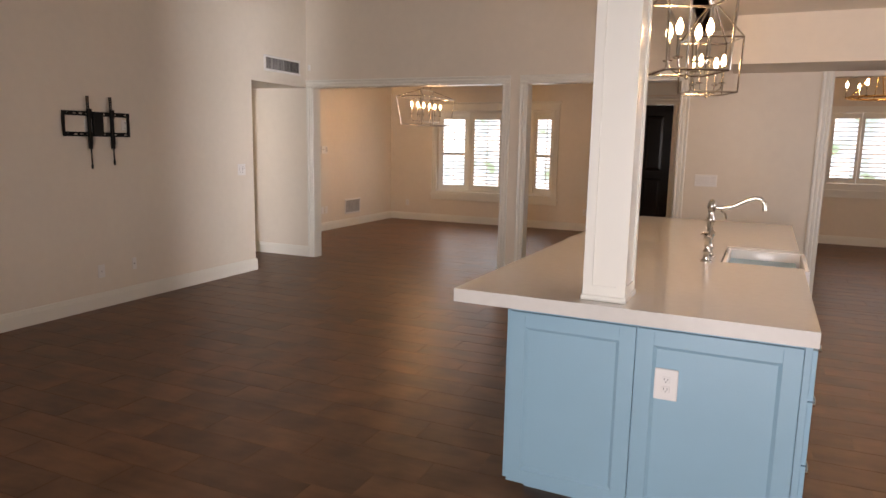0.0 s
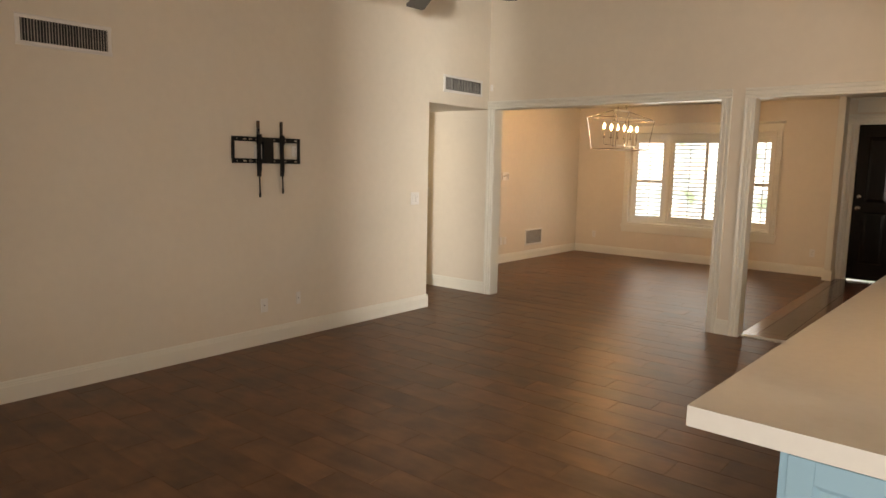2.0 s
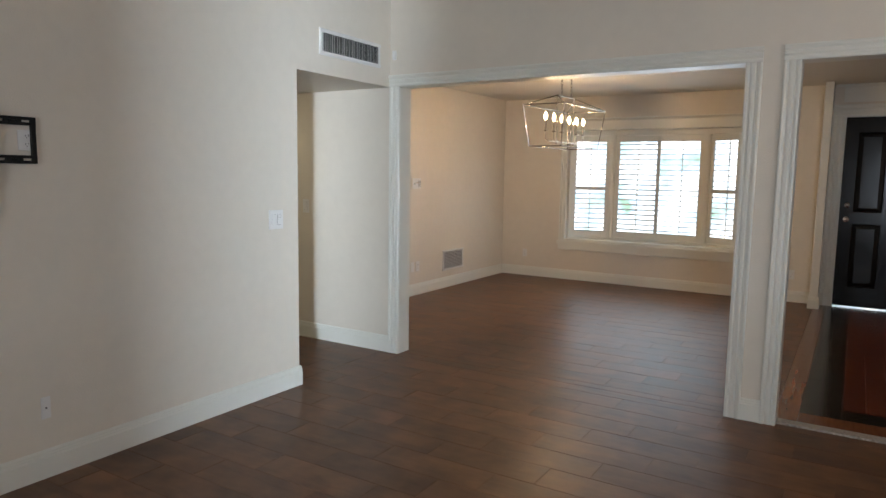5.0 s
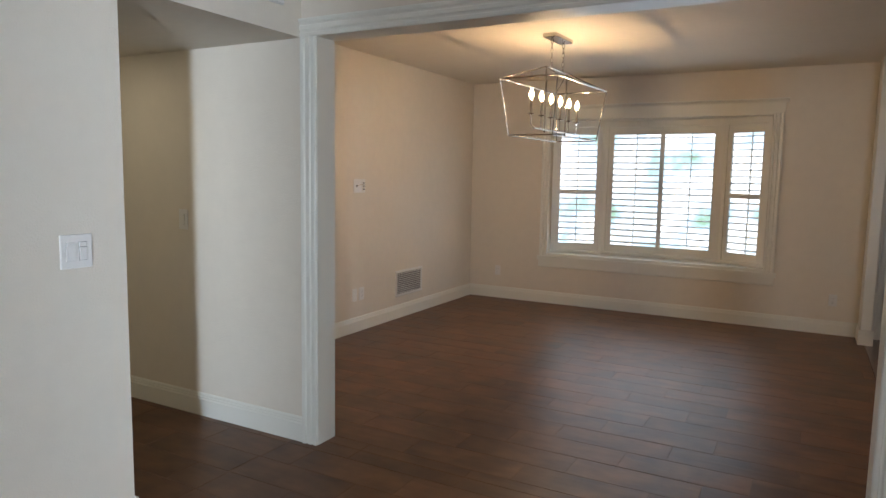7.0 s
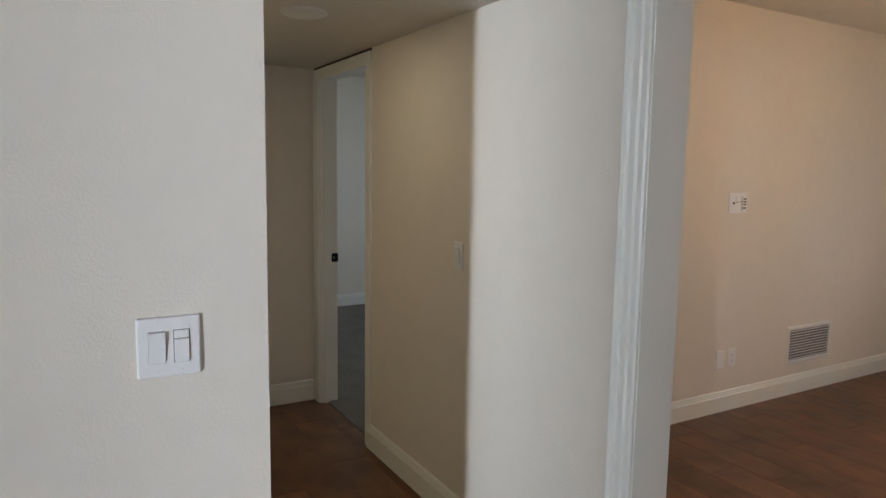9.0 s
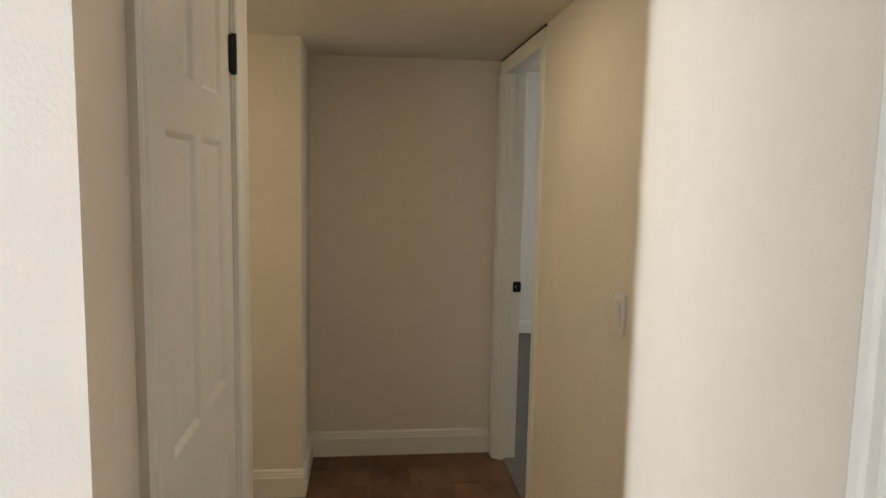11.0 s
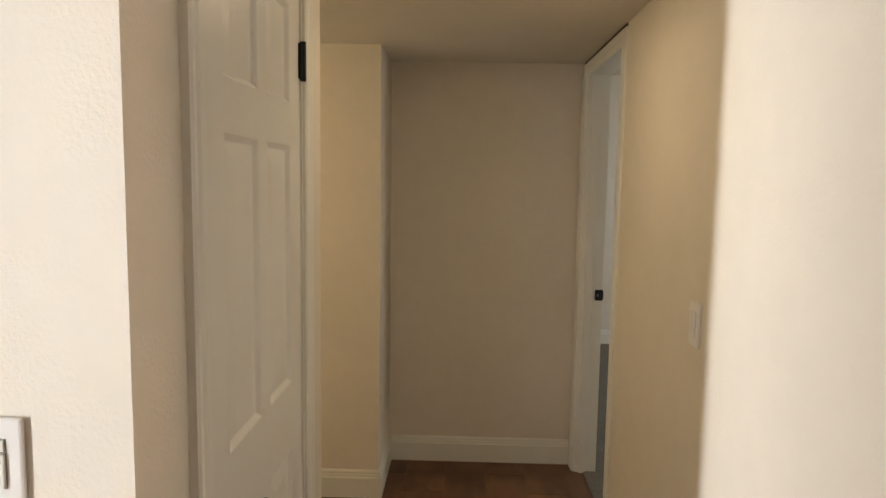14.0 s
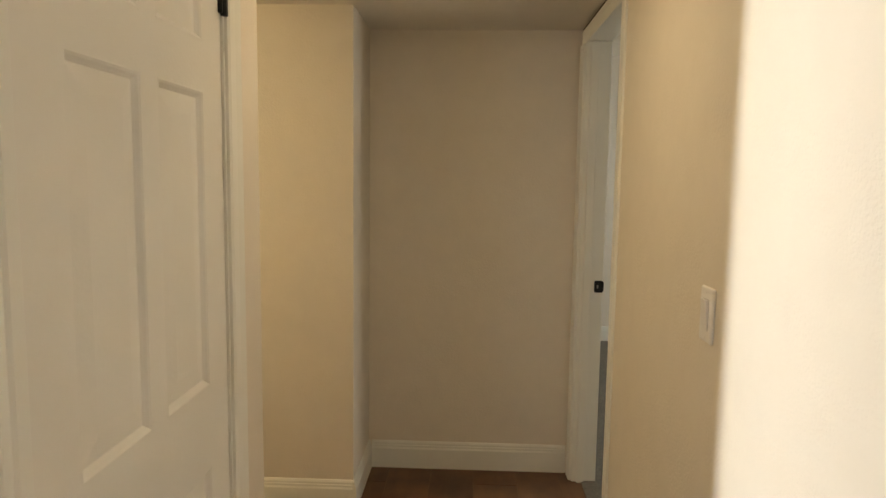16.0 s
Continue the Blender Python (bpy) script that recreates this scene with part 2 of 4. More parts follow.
def lathe(bm, prof, at=(0, 0, 0), seg=16):
    """A profile of (radius, z) turned about z."""
    at = Vector(at)
    rings = []
    for r, z in prof:
        rings.append([bm.verts.new(at + Vector((max(r, 1e-4) * math.cos(2 * math.pi * k / seg), max(r, 1e-4) * math.sin(2 * math.pi * k / seg), z))) for k in range(seg)])
    for a, b in zip(rings, rings[1:]):
        for k in range(seg):
            bm.faces.new((a[k], a[(k + 1) % seg], b[(k + 1) % seg], b[k]))
    bm.faces.new(rings[0][::-1])
    bm.faces.new(rings[-1])
    bmesh.ops.recalc_face_normals(bm, faces=bm.faces[:])


def mesh_of(name, bm, material, smooth=False):
    me = bpy.data.meshes.new(name)
    bm.to_mesh(me)
    bm.free()
    me.materials.append(material)
    if smooth:
        for p in me.polygons:
            p.use_smooth = True
        me.set_sharp_from_angle(angle=radians(40))
    return me


def part(name, bm, material, parent=None, label="", smooth=False):
    ob = new(name, mesh_of(name, bm, material, smooth))
    if parent:
        ob.parent = parent
    if label:
        ob["label"] = label
    return ob


def thing(name, m, label, category, group=""):
    ob = new(name)
    ob.empty_display_size = 0.1
    ob.matrix_world = m
    return tagged(ob, label, category, group)


def struct(name, bm, material, label, category, smooth=False):
    return tagged(part(name, bm, material, None, "", smooth), label, category, kind="structure")


def grid_wall(bm, axis, at0, at1, u0, u1, z0, z1, holes):
    """A wall of thickness at0..at1 across axis, from u0 to u1, with rectangular holes (u0, u1, z0, z1) through it."""
    us = sorted({u0, u1, *[h[0] for h in holes], *[h[1] for h in holes]})
    for a, b in zip(us, us[1:]):
        mid = (a + b) / 2
        cuts = sorted((h[2], h[3]) for h in holes if h[0] < mid < h[1])
        z = z0
        for c0, c1 in cuts + [(z1, z1)]:
            if c0 - z > 1e-4:
                if axis == "y":
                    box(bm, a, b, at0, at1, z, c0)
                else:
                    box(bm, at0, at1, a, b, z, c0)
            z = c1
    bmesh.ops.remove_doubles(bm, verts=bm.verts[:], dist=1e-4)
    # drop the inner faces where pieces meet
    seen = {}
    for f in bm.faces:
        seen.setdefault(tuple(sorted(v.index for v in f.verts)), []).append(f)
    bm.verts.index_update()
    seen = {}
    for f in bm.faces:
        seen.setdefault(tuple(sorted(v.index for v in f.verts)), []).append(f)
    dead = [f for fs in seen.values() if len(fs) > 1 for f in fs]
    if dead:
        bmesh.ops.delete(bm, geom=dead, context='FACES_ONLY')

# ---------- structure ----------
YW, YB = 1.034, 1.172           # cased wall: living side, dining side
YJ = 1.143                      # bedroom side of the hall wall
HALL = 2.13                     # hall ceiling, head of the cased openings
XD, YD = -1.27, 5.60            # dining side wall and window wall
ZD = 2.53                       # dining ceiling
ZK = 2.58                       # kitchen ceiling
ZL = 3.60                       # living ceiling

wall_specs = [
    ("wall_west", "x", -0.12, 0.0, -8.0, YW, 0, ZL, [(0.0, YW, -1, HALL)], "white textured living room wall with a cut corner at the hall"),
    ("wall_hall_left", "y", -0.12, 0.0, -1.14, -0.12, 0, 2.3, [(-0.915, -0.235, -1, 2.055)], "cream textured hall wall with a door opening"),
    ("wall_bedroom_door", "y", YW, YJ, -2.81, -1.33, 0, 2.6, [(-2.60, -1.852, -1, 2.075)], "cream hall wall with an open bedroom doorway"),
    ("wall_cased", "y", YW, YB, -1.33, 8.0, 0, ZL, [(0.088, 2.587, -1, HALL + 0.012), (2.853, 4.43, -1, HALL + 0.012), (5.72, 7.8, -1, 2.14)], "cream wall with wide cased openings to the dining room and foyer"),
    ("wall_hall_end", "x", -2.81, -2.69, -0.12, YW, 0, 2.3, [], "beige textured wall closing the hall"),
    ("wall_passage_east", "x", -1.14, -1.02, -2.7, -0.12, 0, 2.3, [], "cream side passage wall"),
    ("wall_passage_end", "y", -2.82, -2.7, -2.81, -1.02, 0, 2.3, [], "cream wall closing the side passage"),
    ("wall_dining_west", "x", XD - 0.12, XD, YB, YD, 0, 2.7, [], "cream textured dining room side wall"),
    ("wall_dining_north", "y", YD, YD + 0.12, XD - 0.12, 4.62, 0, 2.7, [(-0.29, 1.97, 0.55, 2.10), (3.02, 3.94, -1, 2.17)], "cream dining room wall with a bay window and the front door"),
    ("wall_foyer_east", "x", 4.50, 4.62, YB, 6.2, 0, 2.7, [], "cream foyer wall"),
    ("wall_breakfast_north", "y", 6.20, 6.32, 4.62, 8.2, 0, 2.7, [(6.27, 7.95, 0.97, 2.07)], "cream breakfast room wall with a shuttered window"),
    ("wall_east", "x", 8.0, 8.12, -8.0, 6.2, 0, ZL, [(-3.2, -1.6, 1.0, 2.1)], "plain cream kitchen wall with a window"),
    # the narrow second hole is an unseen slot, added to shape the yard lamp's beam
    ("wall_south", "y", -8.12, -8.0, -0.12, 8.12, 0, ZL, [(4.25, 5.58, -1, 2.10), (5.98, 6.55, -1, 2.10)], "plain cream wall with a glazed patio door and an added beam slot"),
    # wing wall added out of view to block the yard lamp from the patio door
    ("wall_lamp_block", "x", 5.64, 5.76, -9.7, -8.12, -0.25, 2.5, [], "added unseen wing wall that keeps the yard lamp out of the patio door"),
    ("wall_bedroom_west", "x", -5.54, -5.42, YB, 4.5, 0, 2.6, [], "pale bedroom wall"),
    ("wall_bedroom_north", "y", 4.5, 4.62, -5.54, XD - 0.12, 0, 2.6, [(-4.1, -2.7, 0.9, 2.1)], "pale bedroom wall with a window"),
    ("wall_bedroom_south", "y", YW, YB, -5.54, -2.81, 0, 2.6, [], "pale bedroom wall"),
]
for nm, ax, a0, a1, u0, u1, z0, z1, holes, lab in wall_specs:
    bm = bmesh.new()
    grid_wall(bm, ax, a0, a1, u0, u1, z0, z1, holes)
    struct(nm, bm, WALL, lab, "wall")
struct("wall_hall_block", boxes((-2.69, -2.24, -2.7, 0.04, 0, 2.3)), WALL, "cream wall block at the turn of the hall", "wall")
struct("wall_stub", boxes((2.80, 2.885, 5.28, YD, 0, ZD), bevel=0.004), TRIM, "white painted stub wall between dining room and foyer", "wall")
struct("wall_gable", boxes((4.57, 4.69, -8.0, YW, ZK, ZL)), WALL, "cream wall above the kitchen edge", "wall")
struct("beam", boxes((4.88, 8.0, 0.26, YW, 2.185, ZK)), WALL, "cream dropped soffit along the kitchen", "soffit")

struct("ceiling_living", boxes((-0.12, 4.69, -8.12, YB, ZL, ZL + 0.1)), CEIL, "white living room ceiling", "ceiling")
struct("ceiling_kitchen", boxes((4.69, 8.12, -8.12, YW, ZK, ZK + 0.1)), CEIL, "white kitchen ceiling", "ceiling")
struct("ceiling_dining", boxes((XD, 4.50, YB, YD, ZD, ZD + 0.1)), CEIL, "white textured dining room ceiling", "ceiling")
struct("ceiling_breakfast", boxes((4.62, 8.0, YB, 6.2, 2.6, 2.7)), CEIL, "white breakfast room ceiling", "ceiling")
struct("ceiling_hall", boxes((-2.69, -0.12, -2.7, YW, HALL, HALL + 0.1)), CEIL, "low white textured hall ceiling", "ceiling")
struct("ceiling_bedroom", boxes((-5.42, XD - 0.12, YB, 4.5, 2.5, 2.6)), CEIL, "white bedroom ceiling", "ceiling")

# floors under the tiles
struct("floor", boxes((-0.12, 8.12, -8.12, YW + 0.06, -0.12, -0.0016), (-2.81, -0.12, -2.82, YW + 0.045, -0.12, -0.0016), (XD, 2.84, YW + 0.06, YD, -0.12, -0.0016), (4.5, 8.12, YW + 0.06, 6.3, -0.12, -0.0016)), GROUT, "tan grout bed under wood-look tiles", "floor")
struct("floor_bedroom", boxes((-5.42, XD - 0.12, YW + 0.045, 4.5, -0.1, 0.006)), CARPET, "mottled grey bedroom carpet", "carpet")
fy = struct("floor_foyer", boxes((2.84, 4.5, YW + 0.06, YD + 0.12, -0.12, -0.004)), WOOD_DARK, "dark subfloor of the foyer", "floor")


def board(x0, x1, y0, y1, m):
    part("plank", boxes((x0, x1, y0, y1, -0.02, 0.0), bevel=0.0015), m, fy)


def run(x0, x1, y0, y1, n, m):
    """n boards end to end along y."""
    L = (y1 - y0) / n
    for i in range(n):
        board(x0, x1, y0 + i * L, y0 + (i + 1) * L - 0.002, m)


YO, YK = 1.364, 1.575                       # inner edges of the border and of the dark band
run(2.842, 2.968, YB - 0.02, YD, 5, WOOD_ORANGE)
run(2.971, 3.198, YO + 0.002, YD, 5, WOOD_DARK)
for i in range(2):
    x0, x1 = 2.971 + i * 0.765, 2.971 + (i + 1) * 0.765 - 0.002
    board(x0, x1, YB - 0.02, YO, WOOD_ORANGE)
    board(max(x0, 3.201), x1, YO + 0.002, YK, WOOD_DARK)
for k in range(10):
    run(3.201 + k * 0.13, 3.201 + k * 0.13 + 0.128, YK + 0.002, YD, 3 + k % 2, WOOD_RED)
struct("threshold", boxes((2.866, 4.42, YW + 0.03, YB - 0.022, -0.01, 0.012), bevel=0.004), SPECKLE, "pale speckled marble threshold strip at the foyer opening", "threshold")

# ground and distance outside
struct("ground", boxes((-60, 60, 6.4, 90, -0.3, -0.2), (-60, 60, -90, -8.2, -0.3, -0.2), (-60, -5.6, -8.2, 6.4, -0.3, -0.2), (8.2, 60, -8.2, 6.4, -0.3, -0.2)), GRASS, "green lawn round the house", "lawn")


def glow_backdrop(name, m, w, h, strength):
    """A self-lit panel standing in for the blown-out front yard: white with noisy pale blue and green patches."""
    mt = bpy.data.materials.new("distance_glow")
    mt.use_nodes = True
    nt = mt.node_tree
    b = nt.nodes["Principled BSDF"]
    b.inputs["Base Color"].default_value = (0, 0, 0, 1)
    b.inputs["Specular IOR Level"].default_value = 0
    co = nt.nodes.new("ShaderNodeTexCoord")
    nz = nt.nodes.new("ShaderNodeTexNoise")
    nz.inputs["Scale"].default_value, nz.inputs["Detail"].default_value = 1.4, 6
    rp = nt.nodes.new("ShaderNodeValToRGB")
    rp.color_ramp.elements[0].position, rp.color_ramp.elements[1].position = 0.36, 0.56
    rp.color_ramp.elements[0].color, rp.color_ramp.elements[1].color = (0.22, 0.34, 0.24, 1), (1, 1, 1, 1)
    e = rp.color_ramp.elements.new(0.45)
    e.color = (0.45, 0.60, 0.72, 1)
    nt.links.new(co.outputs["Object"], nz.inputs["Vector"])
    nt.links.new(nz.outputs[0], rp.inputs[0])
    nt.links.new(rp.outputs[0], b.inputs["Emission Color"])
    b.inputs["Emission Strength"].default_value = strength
    bm = bmesh.new()
    box(bm, -w / 2, w / 2, -0.02, 0.02, 0, h)
    ob = struct(name, bm, mt, "glowing panel standing in for the sunlit front yard beyond the windows", "backdrop")
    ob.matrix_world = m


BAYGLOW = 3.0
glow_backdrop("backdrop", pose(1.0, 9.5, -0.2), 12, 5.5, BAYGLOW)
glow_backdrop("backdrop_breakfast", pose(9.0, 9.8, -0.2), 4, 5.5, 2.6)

# ---------- trim ----------
BASE = [(0, 0), (0.016, 0), (0.016, 0.098), (0.012, 0.106), (0.012, 0.114), (0.009, 0.118), (0.009, 0.126), (0.004, 0.134), (0, 0.136)]


def baseboard(x0, y0, x1, y1, nx, ny):
    bm = bmesh.new()
    prism(bm, BASE, (x0, y0, 0), (x1, y1, 0), (nx, ny, 0), (0, 0, 1))
    struct("baseboard", bm, TRIM, "white stepped wooden baseboard", "baseboard")


for r in [(0, -8, 0, 0.0, 1, 0), (-0.165, 0, 0.016, 0, 0, 1), (-1.156, 0, -0.985, 0, 0, 1), (-1.14, -2.7, -1.14, 0.0, -1, 0), (-2.24, -2.7, -2.24, 0.04, 1, 0), (-2.69, 0.04, -2.224, 0.04, 0, 1),
          (-2.69, 0.056, -2.69, 1.016, 1, 0), (-1.815, YW, 0.005, YW, 0, -1), (XD, YB, XD, YD, 1, 0), (XD, YD, 2.80, YD, 0, -1), (XD, YB, 0.08, YB, 0, 1), (2.80, 5.28, 2.80, YD, -1, 0), (2.784, 5.28, 2.901, 5.28, 0, -1),
          (2.885, 5.28, 2.885, YD - 0.02, 1, 0), (4.03, YD, 4.5, YD, 0, -1), (4.5, YB, 4.5, YD, -1, 0), (2.665, YW, 2.775, YW, 0, -1), (4.52, YW, 5.63, YW, 0, -1), (4.62, YB, 4.62, 6.2, 1, 0), (4.62, 6.2, 8.0, 6.2, 0, -1),
          (-5.42, YB, -5.42, 4.5, 1, 0), (0, -8, 4.2, -8, 0, 1)]:
    baseboard(*r)

FLUTE = [(0, 0), (0, 0.013), (0.006, 0.017), (0.017, 0.017), (0.022, 0.011), (0.030, 0.011), (0.036, 0.019), (0.052, 0.019), (0.058, 0.013), (0.064, 0.013), (0.069, 0.022), (0.082, 0.026), (0.09, 0.022), (0.09, 0)]
FLAT = [(0, 0), (0, 0.010), (0.006, 0.014), (0.030, 0.016), (0.036, 0.012), (0.044, 0.014), (0.060, 0.018), (0.066, 0.014), (0.066, 0)]


def strip(prof, p0, p1, U, V, name="trim", label="white fluted door casing"):
    bm = bmesh.new()
    prism(bm, prof, p0, p1, U, V)
    struct(name, bm, TRIM, label, "casing")


# living side of the cased openings
y = YW
strip(FLUTE, (0.096, y, 0), (0.096, y, HALL), (-1, 0, 0), (0, -1, 0))
strip(FLUTE, (2.575, y, 0), (2.575, y, HALL), (1, 0, 0), (0, -1, 0))
strip(FLUTE, (0.0, y, HALL), (2.665, y, HALL), (0, 0, 1), (0, -1, 0))
strip(FLUTE, (2.865, y, 0), (2.865, y, HALL), (-1, 0, 0), (0, -1, 0))
strip(FLUTE, (4.42, y, 0), (4.42, y, HALL), (1, 0, 0), (0, -1, 0))
strip(FLUTE, (2.775, y, HALL), (4.51, y, HALL), (0, 0, 1), (0, -1, 0))
strip(FLUTE, (5.72, y, 0), (5.72, y, 2.185), (-1, 0, 0), (0, -1, 0))
for x0, x1 in ((0.088, 2.587), (2.853, 4.43)):
    y0, y1 = YW - 0.004, YB + 0.004
    struct("trim", boxes((x0, x0 + 0.012, y0, y1, 0.0, HALL), (x1 - 0.012, x1, y0, y1, 0.0, HALL), (x0, x1, y0, y1, HALL, HALL + 0.012)), TRIM, "white glossy jamb lining of a cased opening", "jamb")
struct("trim", boxes((5.708, 5.732, YW + 0.002, YB + 0.004, 0, 2.14)), TRIM, "white jamb lining", "jamb")

# bedroom doorway at the hall's end, open
THIN = [(u, v * 0.55) for u, v in FLAT]
strip(THIN, (-1.857, YW, 0), (-1.857, YW, 2.051), (1, 0, 0), (0, -1, 0))
strip(FLAT, (-2.595, YW, 0), (-2.595, YW, 2.051), (-1, 0, 0), (0, -1, 0))
strip(THIN, (-2.661, YW, 2.051), (-1.791, YW, 2.051), (0, 0, 1), (0, -1, 0))
# flat dark strip stands in for the shade in the casing-to-ceiling gap
struct("trim", boxes((-2.661, -1.791, YW - 0.005, YW, 2.117, HALL)), GAP_SHADE, "dark strip standing in for the shaded gap between door casing and ceiling", "gap")
struct("trim", boxes((-2.60, -2.582, YW - 0.002, YJ + 0.004, 0, 2.06), (-1.870, -1.852, YW - 0.002, YJ + 0.004, 0, 2.06), (-2.60, -1.852, YW - 0.002, YJ + 0.004, 2.06, 2.075),
                     (-2.582, -2.570, YW + 0.02, YW + 0.055, 0, 2.06), (-1.882, -1.870, YW + 0.02, YW + 0.055, 0, 2.06), bevel=0.0015), TRIM, "white door jamb with a stop", "jamb")
sp = thing("strike_plate", pose(-2.582, YW + 0.094, 0.95), "small black strike plate on the bedroom jamb", "strike plate")
rr = [(sy * (0.014 + 0.007 * math.cos(a)), sz * (0.021 + 0.007 * math.sin(a))) for sy, sz, aa in ((1, 1, (0, 45, 90)), (-1, 1, (90, 45, 0)), (-1, -1, (0, 45, 90)), (1, -1, (90, 45, 0))) for a in map(radians, aa)]
bm = bmesh.new()
prism(bm, rr, (0, 0, 0), (0.003, 0, 0), (0, 1, 0), (0, 0, 1))
box(bm, -0.004, 0.003, 0.016, 0.0225, -0.016, 0.016)
part("plate", bm, BLACK, sp)
part("latch_hole", boxes((0.0028, 0.0036, -0.009, -0.003, -0.008, 0.008)), GAPM, sp, "bare latch hole")

# ---------- hall door ----------
MOULD = [(0, 0), (0.003, 0.0004), (0.007, -0.0020), (0.011, -0.0062), (0.015, -0.0098), (0.015, -0.012), (0, -0.012)]


def panel_door(name, m, w, h, cols, rows, material, label, thick=0.035):
    """A moulded panel door: slab with sunk fields and raised panels. Local x along, y towards the viewer, z up."""
    d = thing(name, m, label, "door")
    bm = bmesh.new()
    us = [0] + [c for p in cols for c in p] + [w]
    zs = [0] + [c for p in rows for c in p] + [h]
    for i in range(0, len(us), 2):                      # stiles
        box(bm, us[i], us[i + 1], -thick, 0, 0, h)
    for i in range(0, len(zs), 2):                      # rails between the stiles
        for a, b in cols:
            box(bm, a, b, -thick, 0, zs[i], zs[i + 1])
    part("frame", bm, material, d)
    for a, b in cols:
        for z0, z1 in rows:
            bm = bmesh.new()
            box(bm, a, b, -thick + 0.008, -0.012, z0, z1)
            e = 0.014
            prism(bm, MOULD, (a, 0, z1), (b, 0, z1), (0, 0, -1), (0, 1, 0))
            prism(bm, MOULD, (a, 0, z0), (b, 0, z0), (0, 0, 1), (0, 1, 0))
            prism(bm, MOULD, (a, 0, z0), (a, 0, z1), (1, 0, 0), (0, 1, 0))
            prism(bm, MOULD, (b, 0, z0), (b, 0, z1), (-1, 0, 0), (0, 1, 0))
            g = 0.052
            lo, hi = -0.0100, -0.0045
            vs = [bm.verts.new(c) for c in ((a + e, lo, z0 + e), (b - e, lo, z0 + e), (b - e, lo, z1 - e), (a + e, lo, z1 - e), (a + g, hi, z0 + g), (b - g, hi, z0 + g), (b - g, hi, z1 - g), (a + g, hi, z1 - g))]
            for f in ((0, 1, 5, 4), (1, 2, 6, 5), (2, 3, 7, 6), (3, 0, 4, 7), (4, 5, 6, 7)):
                bm.faces.new([vs[k] for k in f])
            part("panel", bm, material, d)
    return d


# local x runs towards the hall's end from the latch side
dm = Matrix.Translation((-0.905, -0.003, 0.012))
W = 0.658
cols = [(0.095, 0.288), (0.345, 0.550)]
rows = [(0.22, 0.83), (1.0, 1.595), (1.69, 1.93)]
hd = panel_door("door_1", dm, W, 2.03, cols, rows, DOORP, "closed white six-panel hall door with black hinges", 0.035)
hd["kind"] = "structure"
for z in (0.18, 1.765):
    hb = boxes((-0.012, 0.012, 0.0, 0.010, z, z + 0.09), bevel=0.002)
    tube(hb, [(0.0, 0.010, z - 0.004), (0.0, 0.010, z + 0.094)], 0.008, 10)
    part("hinge", hb, BLACK, hd, "black butt hinge")
bm = bmesh.new()
lathe(bm, [(0.031, 0), (0.031, 0.006), (0.026, 0.011), (0.012, 0.013), (0.010, 0.05), (0, 0.05)], seg=24)
bmesh.ops.transform(bm, matrix=Matrix.Translation((W - 0.06, 0, 0.899)) @ Matrix.Rotation(radians(-90), 4, 'X'), verts=bm.verts[:])
hl = part("handle", bm, BLACK, hd, "black lever handle", True)
bm = bmesh.new()
x0 = W - 0.06
tube(bm, [(x0, 0.05, 0.897), (x0 - 0.015, 0.053, 0.890), (x0 - 0.033, 0.055, 0.879), (x0 - 0.049, 0.056, 0.878), (x0 - 0.063, 0.056, 0.886), (x0 - 0.072, 0.056, 0.894), (x0 - 0.085, 0.056, 0.895)], 0.012, 10, 0.009)
part("lever", bm, BLACK, hl, "", True)
strip(FLAT, (-0.237, 0, 0), (-0.237, 0, 2.055), (1, 0, 0), (0, 1, 0))
strip(FLAT, (-0.913, 0, 0), (-0.913, 0, 2.055), (-1, 0, 0), (0, 1, 0))
strip(FLAT, (-0.979, 0, 2.055), (-0.171, 0, 2.055), (0, 0, 1), (0, 1, 0))
struct("trim", boxes((-0.915, -0.906, -0.118, 0.003, 0, 2.05), (-0.246, -0.235, -0.118, 0.003, 0, 2.05), (-0.915, -0.235, -0.118, 0.003, 2.045, 2.055), (-0.906, -0.246, -0.075, -0.05, 0.0, 2.045)), TRIM, "white door jamb", "jamb")

# ---------- front door ----------
fd = panel_door("door_2", pose(3.94, YD + 0.03, 0.015, 0, 0, 180), 0.92, 2.15, [(0.13, 0.41), (0.51, 0.79)], [(0.22, 0.95), (1.08, 1.98)], DOOR_DARK, "closed espresso-stained wooden front door", 0.05)
fd["kind"] = "structure"
bm = bmesh.new()
lathe(bm, [(0.03, 0), (0.03, 0.008), (0.015, 0.012), (0.012, 0.04), (0.028, 0.05), (0.028, 0.07), (0, 0.078)], seg=20)
bmesh.ops.transform(bm, matrix=Matrix.Translation((0.85, 0, 1.0)) @ Matrix.Rotation(radians(-90), 4, 'X'), verts=bm.verts[:])
part("knob", bm, CHROME, fd, "nickel door knob", True)
bm = bmesh.new()
lathe(bm, [(0.028, 0), (0.028, 0.012), (0.02, 0.018), (0, 0.018)], seg=20)
bmesh.ops.transform(bm, matrix=Matrix.Translation((0.85, 0, 1.16)) @ Matrix.Rotation(radians(-90), 4, 'X'), verts=bm.verts[:])
part("deadbolt", bm, CHROME, fd, "nickel deadbolt", True)
WIDE = [(u * 1.5, v) for u, v in FLUTE]
strip(WIDE, (3.02, YD, 0), (3.02, YD, 2.17), (-1, 0, 0), (0, -1, 0))
strip(WIDE, (3.94, YD, 0), (3.94, YD, 2.17), (1, 0, 0), (0, -1, 0))
strip(WIDE, (2.885, YD, 2.17), (4.075, YD, 2.17), (0, 0, 1), (0, -1, 0))
